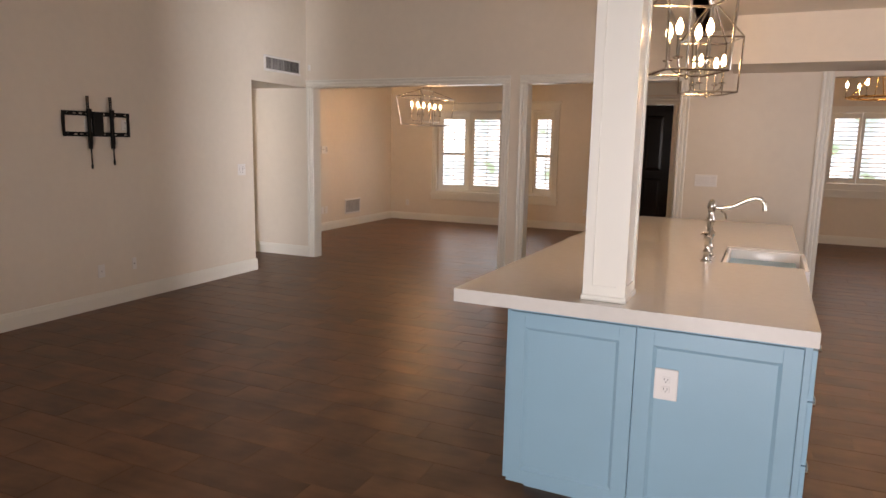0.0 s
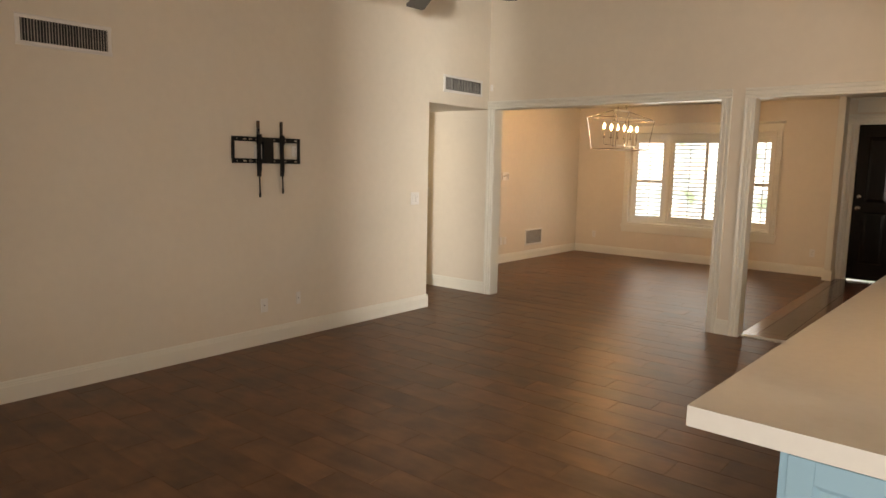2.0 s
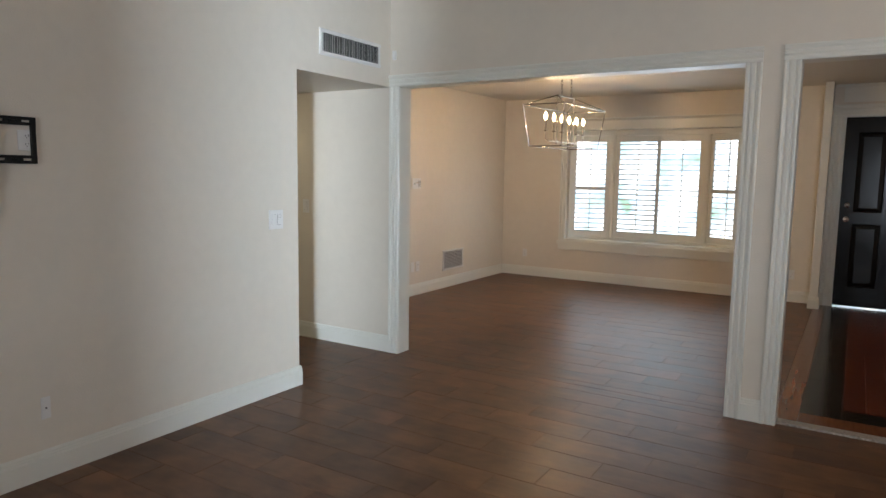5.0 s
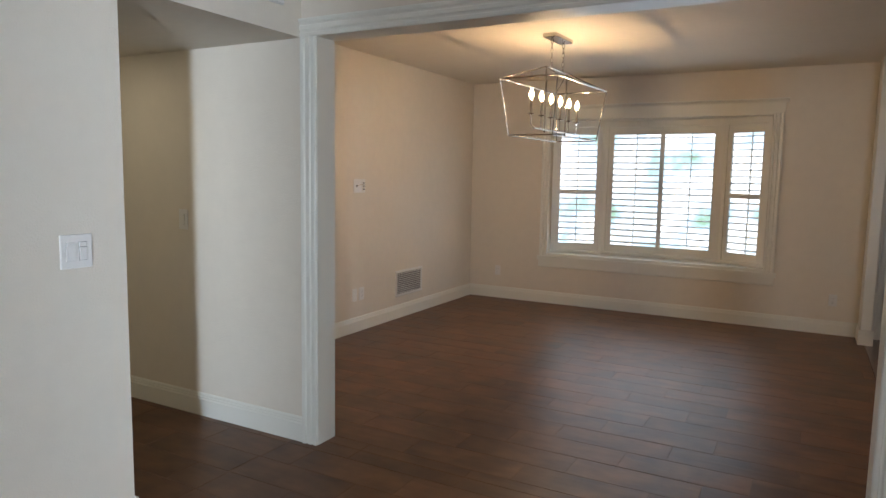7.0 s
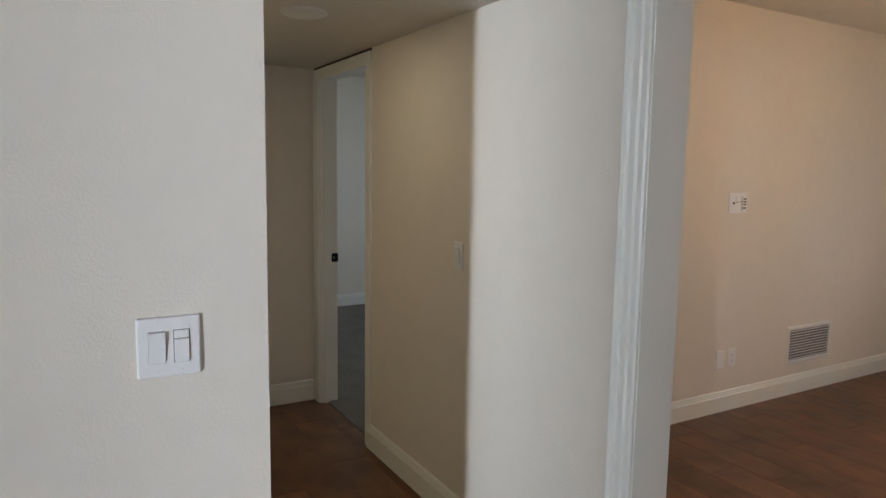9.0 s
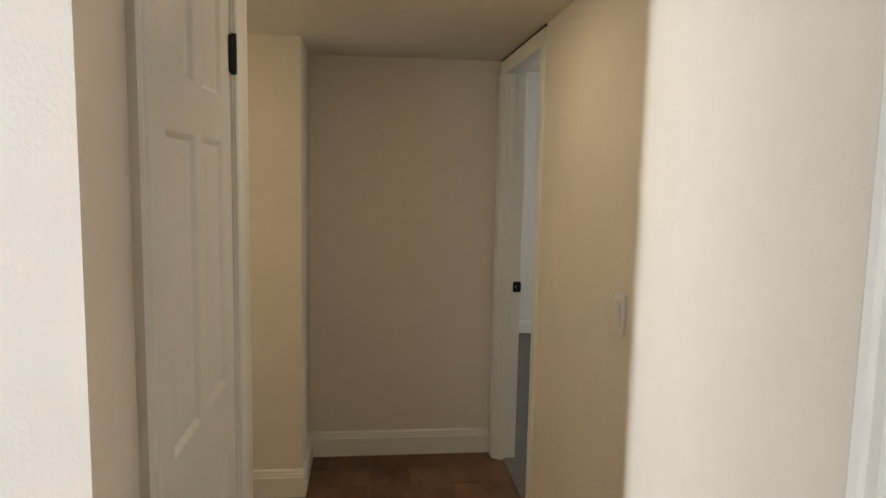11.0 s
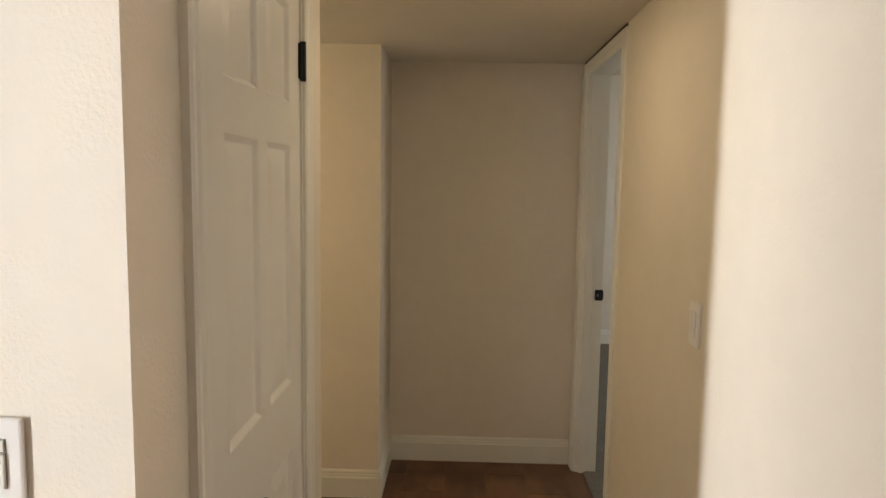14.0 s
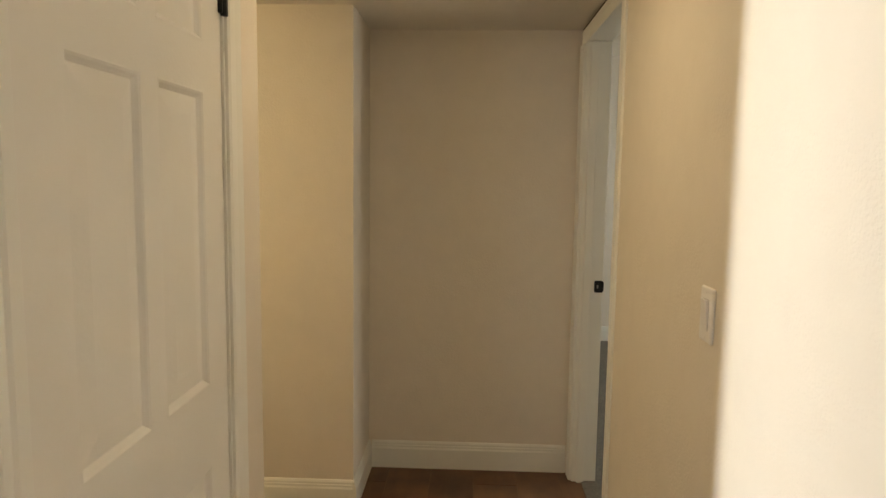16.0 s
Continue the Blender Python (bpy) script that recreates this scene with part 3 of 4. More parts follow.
struct("trim", boxes((2.98, 4.0, YD - 0.014, YD, 2.33, 2.50), (2.90, 4.06, YD - 0.03, YD, 2.503, 2.53), bevel=0.003), TRIM, "white flat panel above the front door", "panel")

# ---------- bay window ----------
def shutter(parent, m, w, h, rails, s0=0.042, s1=0.042, name="shutter", tilt=14):
    """A plantation shutter leaf: frame, wide louvers, tilt rod behind. Local x along, -y into the room."""
    top, bot = 0.085, 0.085
    bm = boxes((0, s0, -0.014, 0.014, 0, h), (w - s1, w, -0.014, 0.014, 0, h), (s0, w - s1, -0.014, 0.014, 0, bot), (s0, w - s1, -0.014, 0.014, h - top, h), bevel=0.002)
    for r in rails:
        box(bm, s0, w - s1, -0.014, 0.014, r - 0.025, r + 0.025)
    leaf = part(name, bm, TRIM, parent, "white plantation shutter with open louvers")
    leaf.matrix_local = m
    n = 8
    ring = [(0.031 * math.cos(2 * math.pi * k / n), 0.0056 * math.sin(2 * math.pi * k / n)) for k in range(n)]
    bm = bmesh.new()
    prism(bm, ring, (s0 + 0.002, 0, 0), (w - s1 - 0.002, 0, 0), (0, 1, 0), (0, 0, 1))
    me = mesh_of("louver", bm, TRIM, True)
    z = bot + 0.035
    while z < h - top - 0.02:
        if all(abs(z - r) > 0.05 for r in rails):
            lo = new("louver", me)
            lo.parent = leaf
            lo.matrix_local = pose(0, 0, z, tilt, 0, 0)
        z += 0.0685
    return leaf


win = tagged(part("window_1", boxes((-0.31, 1.99, YD + 0.12, 5.96, 2.10, 2.14), (-0.31, 1.99, YD + 0.12, 5.96, 0.47, 0.51)), TRIM), "white bay window with plantation shutters and a deep seat", "window", kind="structure")
BAY = [(-0.29, 5.70), (0.25, 5.92), (1.51, 5.92), (1.97, 5.70)]
bm = bmesh.new()
for z0, z1 in ((0.51, 0.58), (2.085, 2.10)):
    poly = [(-0.29, YD - 0.012), *BAY, (1.97, YD - 0.012)]
    lo = [bm.verts.new((a, b, z0)) for a, b in poly]
    hi = [bm.verts.new((a, b, z1)) for a, b in poly]
    for i in range(len(poly)):
        j = (i + 1) % len(poly)
        bm.faces.new((lo[i], lo[j], hi[j], hi[i]))
    bm.faces.new(lo[::-1])
    bm.faces.new(hi)
bmesh.ops.recalc_face_normals(bm, faces=bm.faces[:])
part("window_sill", bm, TRIM, win, "deep white window seat")
# casing on the room side: sides, apron, head with a crown
bm = bmesh.new()
prism(bm, FLUTE, (-0.285, YD, 0.53), (-0.285, YD, 2.10), (-1.05, 0, 0), (0, -1, 0))
prism(bm, FLUTE, (1.965, YD, 0.53), (1.965, YD, 2.10), (1.05, 0, 0), (0, -1, 0))
box(bm, -0.385, 2.065, YD - 0.020, YD, 2.10, 2.20)
CROWN = [(0, 0), (0.014, 0.0), (0.020, 0.012), (0.030, 0.022), (0.045, 0.030), (0.045, 0.042), (0, 0.042)]
prism(bm, CROWN, (-0.41, YD, 2.20), (2.09, YD, 2.20), (0, -1, 0), (0, 0, 1))
box(bm, -0.40, 2.08, YD - 0.034, YD, 0.500, 0.548)
prism(bm, [(0, 0), (0.018, 0.003), (0.022, 0.010), (0.022, 0.080), (0, 0.080)], (-0.385, YD, 0.42), (2.065, YD, 0.42), (0, -1, 0), (0, 0, 1))
part("window_frame", bm, TRIM, win, "white moulded window casing with a crown head")
for (ax, ay), (bx, by), cut in ((BAY[0], BAY[1], True), (BAY[1], BAY[2], False), (BAY[2], BAY[3], True)):
    L = math.hypot(bx - ax, by - ay)
    ang = math.degrees(math.atan2(by - ay, bx - ax))
    M = pose(ax, ay, 0.58, 0, 0, ang)
    f = 0.045
    fr = boxes((0, f, -0.03, 0.06, 0, 1.505), (L - f, L, -0.03, 0.06, 0, 1.505), (f, L - f, -0.03, 0.06, 0, 0.03), (f, L - f, -0.03, 0.06, 1.44, 1.505), bevel=0.002)
    # outer sash with one upright bar
    sash = part("window_frame", fr, TRIM, win)
    sash.matrix_local = M
    leaves = [(f, L - f)] if cut else [(f, L / 2), (L / 2, L - f)]
    for a, b in leaves:
        sm = M @ pose(a + 0.0006, 0, 0.032)
        s0, s1 = (0.045, 0.045) if cut else ((0.056, 0.022) if a == f else (0.022, 0.056))
        shutter(win, sm, b - a - 0.0012, 1.406, [0.675] if cut else [], s0, s1, tilt=11 if cut else (17 if a == f else 7))
        ob = part("sash_bar", boxes(((a + b) / 2 - 0.005, (a + b) / 2 + 0.005, 0.066, 0.082, 0.03, 1.44), (a, b, 0.066, 0.082, 0.70, 0.71)), TRIM, win)
        ob.matrix_local = M
    gl = part("pane", boxes((f, L - f, 0.070, 0.074, 0.03, 1.44)), GLASS, win, "clear window glass")
    gl.matrix_local = M
    gl.visible_shadow = False

# breakfast room window
w2 = tagged(part("window_2", boxes((6.17, 6.27, 6.18, 6.2, 0.87, 2.17), (7.95, 8.0, 6.18, 6.2, 0.87, 2.17), (6.27, 7.95, 6.18, 6.2, 2.07, 2.17), (6.15, 8.0, 6.15, 6.2, 0.83, 0.87), (6.2, 8.0, 6.185, 6.2, 0.75, 0.83), (6.27, 7.95, 6.185, 6.2, 0.87, 0.97)), TRIM), "white shuttered breakfast room window", "window", kind="structure")
for i, (a, b) in enumerate(((6.275, 6.68), (6.685, 7.30), (7.305, 7.94))):
    shutter(w2, pose(a, 6.22, 0.975), b - a, 1.09, [])
gl = part("pane", boxes((6.27, 7.95, 6.29, 6.294, 0.97, 2.07)), GLASS, w2, "clear window glass")
gl.visible_shadow = False

# patio door, kitchen and bedroom windows, never seen head-on
def plain_window(name, axis, at, u0, u1, z0, z1, mid, lab):
    bm = bmesh.new()
    f = 0.05
    for a, b, c, d in ((u0, u0 + f, z0, z1), (u1 - f, u1, z0, z1), (u0 + f, u1 - f, z0, z0 + f), (u0 + f, u1 - f, z1 - f, z1), (mid - 0.025, mid + 0.025, z0 + f, z1 - f)):
        if axis == "y":
            box(bm, a, b, at - 0.03, at + 0.03, c, d)
        else:
            box(bm, at - 0.03, at + 0.03, a, b, c, d)
    return struct(name, bm, TRIM, lab, "window")


plain_window("window_3", "y", -8.06, 4.25, 5.58, 0.0, 2.10, 4.92, "white framed glazed patio door")
plain_window("window_4", "x", 8.06, -3.2, -1.6, 1.0, 2.1, -2.4, "white framed kitchen window")
plain_window("window_5", "y", 4.56, -4.1, -2.7, 0.9, 2.1, -3.4, "white framed bedroom window")

# ---------- wall plates and grilles ----------
def face(at, normal):
    """A pose on a wall: local x along the wall, local y out of it, z up."""
    n = Vector((*normal, 0))
    x = Vector((n.y, -n.x, 0))
    m = Matrix((x, n, Vector((0, 0, 1)))).transposed().to_4x4()
    return Matrix.Translation(at) @ m


def plate(name, m, w, h, label, cat, devices, screws=True):
    p = thing(name, m, label, cat, "wall plates")
    part("cover", boxes((-w / 2, w / 2, 0.0, 0.008, -h / 2, h / 2), bevel=0.0042), PLATE, p)
    for kind, u in devices:
        if kind == "rocker":
            # grey surround puts the shade of the gap round the rocker into colour
            part("surround", boxes((u - 0.0163, u + 0.0163, 0.006, 0.0083, -0.0333, 0.0333), bevel=0.0003), GAPM, p)
            bm = bmesh.new()
            prism(bm, [(-0.0325, 0.004), (-0.0325, 0.0155), (0.0, 0.0125), (0.0325, 0.0098), (0.0325, 0.004)], (u - 0.0155, 0, 0), (u + 0.0155, 0, 0), (0, 0, -1), (0, 1, 0))
            part("rocker", bm, PLATE, p)
        elif kind == "dimmer":
            part("surround", boxes((u - 0.0160, u + 0.0160, 0.006, 0.0083, -0.034, 0.034), bevel=0.0003), GAPM, p)
            part("rocker", boxes((u - 0.0140, u + 0.0140, 0.007, 0.0128, -0.0325, 0.0145), bevel=0.0015), PLATE, p)
            part("slider", boxes((u - 0.0140, u + 0.0140, 0.007, 0.0105, 0.0165, 0.0325), bevel=0.001), PLATE, p)
        elif kind == "socket":
            for dz in (-0.019, 0.019):
                s = part("socket", boxes((u - 0.016, u + 0.016, 0.005, 0.0095, dz - 0.014, dz + 0.014), bevel=0.003), PLATE, p)
                part("slots", boxes((u - 0.0075, u - 0.0055, 0.0090, 0.0099, dz - 0.002, dz + 0.007), (u + 0.0055, u + 0.0075, 0.0090, 0.0099, dz - 0.002, dz + 0.006), (u - 0.002, u + 0.002, 0.0090, 0.0099, dz - 0.010, dz - 0.006)), SLOT, s)
        elif kind == "jack":
            part("jack", boxes((u - 0.004, u + 0.004, 0.005, 0.0098, -0.004, 0.004), bevel=0.001), SLOT, p)
        if screws:
            for dz in (-h / 2 + 0.011, h / 2 - 0.011):
                bm = bmesh.new()
                lathe(bm, [(0.003, 0.007), (0.003, 0.0086), (0, 0.009)], seg=8)
                bmesh.ops.transform(bm, matrix=Matrix.Translation((u, 0, dz)) @ Matrix.Rotation(radians(-90), 4, 'X'), verts=bm.verts[:])
                part("screw", bm, PLATE, p)
    return p


plate("light_switch", face((0, -0.203, 1.152), (1, 0)), 0.122, 0.124, "white double switch plate with rocker and dimmer on textured wall", "light switch", [("rocker", 0.0235), ("dimmer", -0.0235)])
plate("light_switch", face((-0.900, YW, 1.165), (0, -1)), 0.072, 0.118, "white single switch plate in the hall", "light switch", [("rocker", 0)])
plate("light_switch", face((4.712, YW, 1.165), (0, -1)), 0.205, 0.116, "white four-gang switch plate on the kitchen wall", "light switch", [("rocker", -0.069), ("rocker", -0.023), ("rocker", 0.023), ("rocker", 0.069)])
plate("outlet", face((0, -2.032, 0.322), (1, 0)), 0.07, 0.114, "white cable outlet plate above the baseboard", "outlet", [("jack", 0)])
plate("outlet", face((0, -1.685, 0.338), (1, 0)), 0.045, 0.106, "white narrow outlet strip above the baseboard", "outlet", [("jack", 0)])
plate("outlet", face((0, -1.707, 1.583), (1, 0)), 0.075, 0.090, "white outlet plate behind the wall mount", "outlet", [("socket", 0)])
plate("outlet", face((0, -2.072, 1.566), (1, 0)), 0.072, 0.112, "white cable plate behind an arm of the wall mount", "outlet", [("jack", 0)])
plate("outlet", face((XD, 3.325, 0.345), (1, 0)), 0.078, 0.118, "white duplex outlet in the dining room", "outlet", [("socket", 0)])
plate("outlet", face((XD, 3.215, 0.345), (1, 0)), 0.072, 0.118, "blank white wall plate in the dining room", "outlet", [])
plate("outlet", face((-0.90, YD, 0.33), (0, -1)), 0.07, 0.114, "cream duplex outlet under the bay window wall", "outlet", [("socket", 0)])
plate("outlet", face((2.58, YD, 0.33), (0, -1)), 0.07, 0.114, "cream duplex outlet beside the stub wall", "outlet", [("socket", 0)])
plate("outlet", face((-5.42, 2.2, 0.33), (1, 0)), 0.07, 0.114, "white outlet on the bedroom wall", "outlet", [("socket", 0)])

# bare thermostat base
th = thing("thermostat_base", face((XD, 3.285, 1.34), (1, 0)), "white bare thermostat base plate with loose wires", "thermostat")
part("plate", boxes((-0.085, 0.085, 0, 0.010, -0.062, 0.062), bevel=0.003), PLATE, th)
tb = part("terminal_block", boxes((-0.065, -0.028, 0.010, 0.020, -0.045, 0.045), bevel=0.001), PLATE, th)
for z in (-0.030, -0.008, 0.008, 0.026):
    part("terminal", boxes((-0.060, -0.034, 0.020, 0.0215, z - 0.004, z + 0.004)), SLOT, tb)
part("terminal_block", boxes((0.0, 0.03, 0.010, 0.018, 0.015, 0.045), bevel=0.001), PLATE, th)
bm = bmesh.new()
lathe(bm, [(0.009, 0), (0.009, 0.003), (0, 0.004)], seg=14)
bmesh.ops.transform(bm, matrix=Matrix.Translation((0.045, 0.008, 0.0)) @ Matrix.Rotation(radians(-90), 4, 'X'), verts=bm.verts[:])
part("wire_hole", bm, SLOT, th)
bm = bmesh.new()
tube(bm, [(0.045, 0.012, 0), (0.03, 0.03, 0.008), (0.0, 0.028, 0.012), (-0.03, 0.022, 0.008)], 0.002, 6)
part("wire", bm, GOLD, th)
sb = thing("sensor", face((0.045, YW, 2.37), (0, -1)), "small white alarm sensor high in the corner", "sensor")
part("body", boxes((-0.015, 0.015, 0, 0.02, -0.035, 0.035), bevel=0.005), PLATE, sb)


def grille(m, w, h, vertical, n, label):
    g = thing("air_vent", m, label, "air vent", "air vents")
    b = 0.026
    part("backing", boxes((-w / 2 + b, w / 2 - b, 0.0, 0.002, -h / 2 + b, h / 2 - b)), SLOT if vertical else GAPM, g, "dark duct behind the slats")
    fr = bmesh.new()
    pf = [(0, 0), (0, 0.004), (0.010, 0.012), (b, 0.010), (b, 0)]
    prism(fr, pf, (-w / 2, 0, -h / 2), (w / 2, 0, -h / 2), (0, 0, 1), (0, 1, 0))
    prism(fr, pf, (-w / 2, 0, h / 2), (w / 2, 0, h / 2), (0, 0, -1), (0, 1, 0))
    prism(fr, pf, (-w / 2, 0, -h / 2 + b), (-w / 2, 0, h / 2 - b), (1, 0, 0), (0, 1, 0))
    prism(fr, pf, (w / 2, 0, -h / 2 + b), (w / 2, 0, h / 2 - b), (-1, 0, 0), (0, 1, 0))
    part("frame", fr, PLATE, g)
    L = (h if vertical else w) - 2 * b
    S = (w if vertical else h) - 2 * b
    s = 0.005 if vertical else 0.0085
    bm = boxes((-0.0012, 0.0012, -s, s, -L / 2, L / 2))
    me = mesh_of("slat", bm, SLATP if vertical else PLATE)
    for i in range(n):
        c = -S / 2 + S * (i + 0.5) / n
        o = new("slat", me)
        o.parent = g
        o.matrix_local = pose(c, 0.008, 0, 0, 0, random.gauss(-38, 9)) if vertical else pose(0, 0.008, c) @ Matrix.Rotation(radians(90), 4, 'Y') @ pose(0, 0, 0, 0, 0, 35)
    return g


grille(face((0, 0.556, 2.347), (1, 0)), 0.68, 0.178, True, 34, "white supply air grille with upright slats above the hall")
grille(face((0, -3.465, 2.247), (1, 0)), 0.56, 0.185, True, 30, "white supply air grille with upright slats on the living wall")
grille(face((XD, 4.165, 0.35), (1, 0)), 0.52, 0.265, False, 11, "white louvered return air grille low on the dining wall")

# ---------- television mount ----------
tv = thing("tv_mount", face((0.0, -1.998, 1.582), (1, 0)), "black steel television wall mount with two hanging arms", "wall mount")
# local x runs towards -y on this wall
for z0, z1 in ((0.066, 0.103), (-0.103, -0.066)):
    bm = bmesh.new()
    zc = (z0 + z1) / 2
    box(bm, -0.322, 0.322, 0.018, 0.030, z0, zc - 0.005)
    box(bm, -0.322, 0.322, 0.018, 0.030, zc + 0.005, z1)
    xs = [-0.322, -0.30, -0.262, -0.245, -0.207, -0.190, -0.152, -0.08, 0.05, 0.075, 0.115, 0.135, 0.175, 0.19, 0.23, 0.245, 0.285, 0.322]
    for a, b in zip(xs[::2], xs[1::2]):
        box(bm, a, b, 0.018, 0.030, zc - 0.005, zc + 0.005)
    part("rail", bm, BLACK, tv)
for x in (-0.312, 0.312):
    part("end_bar", boxes((x - 0.010, x + 0.010, 0.012, 0.029, -0.066, 0.066), bevel=0.001), BLACK, tv)
part("centre_plate", boxes((-0.055, 0.038, 0.0, 0.031, -0.1, 0.1), bevel=0.003), BLACK, tv)
for x in (-0.24, 0.24):
    for z in (-0.1, 0.07):
        part("standoff", boxes((x - 0.02, x + 0.02, 0.0, 0.018, z, z + 0.03)), BLACK, tv)
for x, top, low in ((0.092, 0.228, -0.372), (-0.128, 0.232, -0.345)):
    bm = bmesh.new()
    zz = [top - 0.02 * k for k in range(6)]
    box(bm, x - 0.013, x - 0.004, 0.031, 0.036, 0.10, top)
    box(bm, x + 0.004, x + 0.013, 0.031, 0.036, 0.10, top)
    for z in zz:
        box(bm, x - 0.004, x + 0.004, 0.031, 0.036, z - 0.012, z)
    box(bm, x - 0.013, x + 0.013, 0.031, 0.052, -0.205, 0.105)
    box(bm, x - 0.020, x + 0.016, 0.030, 0.056, 0.05, 0.125, bevel=0.004)
    box(bm, x - 0.020, x + 0.012, 0.030, 0.052, -0.17, -0.10, bevel=0.004)
    arm = part("arm", bm, BLACK, tv)
    bm = bmesh.new()
    tube(bm, [(x - 0.004, 0.04, -0.2), (x - 0.007, 0.04, low + 0.045)], 0.0065, 8)
    lathe(bm, [(0.004, 0), (0.009, 0.004), (0.009, 0.035), (0.005, 0.048)], (x - 0.007, 0.04, low), 10)
    part("pull_rod", bm, BLACK, arm)
part("tape", boxes((0.080, 0.106, 0.030, 0.038, 0.175, 0.222), bevel=0.003), TAG, tv, "brown tape on an arm")

# ---------- chandeliers ----------
def bulb_mesh():
    bm = bmesh.new()
    lathe(bm, [(0.007, 0), (0.013, 0.012), (0.0178, 0.026), (0.0182, 0.036), (0.0145, 0.052), (0.007, 0.069), (0.001, 0.079)], seg=12)
    return mesh_of("bulb", bm, BULB, True)


def sleeve_mesh(h):
    bm = bmesh.new()
    lathe(bm, [(0.006, -0.014), (0.024, -0.007), (0.026, -0.003), (0.013, 0.0), (0.0095, 0.001), (0.0095, h)], seg=12)
    return mesh_of("candle", bm, CHROME, True)


BULBS, SLEEVE = bulb_mesh(), sleeve_mesh(0.10)


def candle(parent, at):
    c = new("candle", SLEEVE)
    c.parent = parent
    c.matrix_local = Matrix.Translation(at)
    b = new("bulb", BULBS)
    b.parent = c
    b.matrix_local = Matrix.Translation((0, 0, 0.10))
    b["label"] = "lit warm candle bulb"


def chain(parent, at, top, m=None):
    bm = bmesh.new()
    z, k = at[2], 0
    while z < top - 0.01:
        pts = []
        for i in range(9):
            a = 2 * math.pi * i / 8
            u, v = 0.011 * math.cos(a), 0.022 * math.sin(a)
            pts.append((at[0] + (u if k % 2 else 0), at[1] + (0 if k % 2 else u), z + 0.02 + v))
        tube(bm, pts, 0.0028, 6)
        z += 0.036
        k += 1
    part("chain", bm, m or CHROME, parent, "", True)


def rect(bm, x, y, z, r):
    c = [(-x, -y, z), (x, -y, z), (x, y, z), (-x, y, z)]
    for i in range(4):
        tube(bm, [c[i], c[(i + 1) % 4]], r, 6)


ch = thing("chandelier", pose(0.53, 3.40, 0, 0, 0, -3.4), "polished nickel open-cage linear chandelier with six lit candles", "chandelier")
tx, ty, tz, bx, by, bz, rz, ry = 0.225, 0.52, 2.160, 0.175, 0.46, 1.752, 2.275, 0.205
bm = bmesh.new()
rect(bm, tx, ty, tz, 0.007)
part("top_frame", bm, NICKEL, ch)
bm = bmesh.new()
rect(bm, bx, by, bz, 0.007)
part("bottom_frame", bm, NICKEL, ch)
for sx in (-1, 1):
    for sy in (-1, 1):
        bm = bmesh.new()
        tube(bm, [(sx * tx, sy * ty, tz), (sx * bx, sy * by, bz)], 0.0048, 6)
        part("upright", bm, NICKEL, ch)
        bm = bmesh.new()
        tube(bm, [(sx * tx, sy * ty, tz), (0, sy * ry, rz)], 0.006, 6)
        part("hip_bar", bm, NICKEL, ch)
bm = bmesh.new()
tube(bm, [(0, -ry, rz), (0, ry, rz)], 0.007, 6)
part("ridge_bar", bm, CHROME, ch)
for sy in (-1, 1):
    bm = bmesh.new()
    tube(bm, [(0, sy * ry, rz), (0, sy * ry, 1.80)], 0.007, 8)
    lathe(bm, [(0.006, 0), (0.012, 0.006), (0.006, 0.012)], (0, sy * ry, 1.785), 10)
    part("post", bm, CHROME, ch)
    chain(ch, (0, sy * ry * 0.55, rz + 0.002), 2.50)
part("arm_bar", boxes((-0.012, 0.012, -0.40, 0.40, 1.80, 1.812), bevel=0.003), CHROME, ch)
for k in range(6):
    yy = -0.455 + 0.182 * k
    bm = bmesh.new()
    tube(bm, [(0, max(-0.39, min(0.39, yy)), 1.806), (0, yy, 1.83), (0, yy, 1.905)], 0.005, 8)
    part("arm", bm, CHROME, ch)
    candle(ch, (0, yy, 1.91))
part("canopy", boxes((-0.055, 0.055, -0.17, 0.17, 2.50, 2.53), bevel=0.004), CHROME, ch, "flat nickel ceiling canopy")
DINING_W, KITCHEN_W, GOLD_W = 29.5, 14.0, 18.0
for k in range(5):
    yy = -0.364 + 0.182 * k
    bulb_light(Vector((0.53 + 0.059 * yy, 3.40 + yy, 2.015)), DINING_W / 5, radius=0.012)


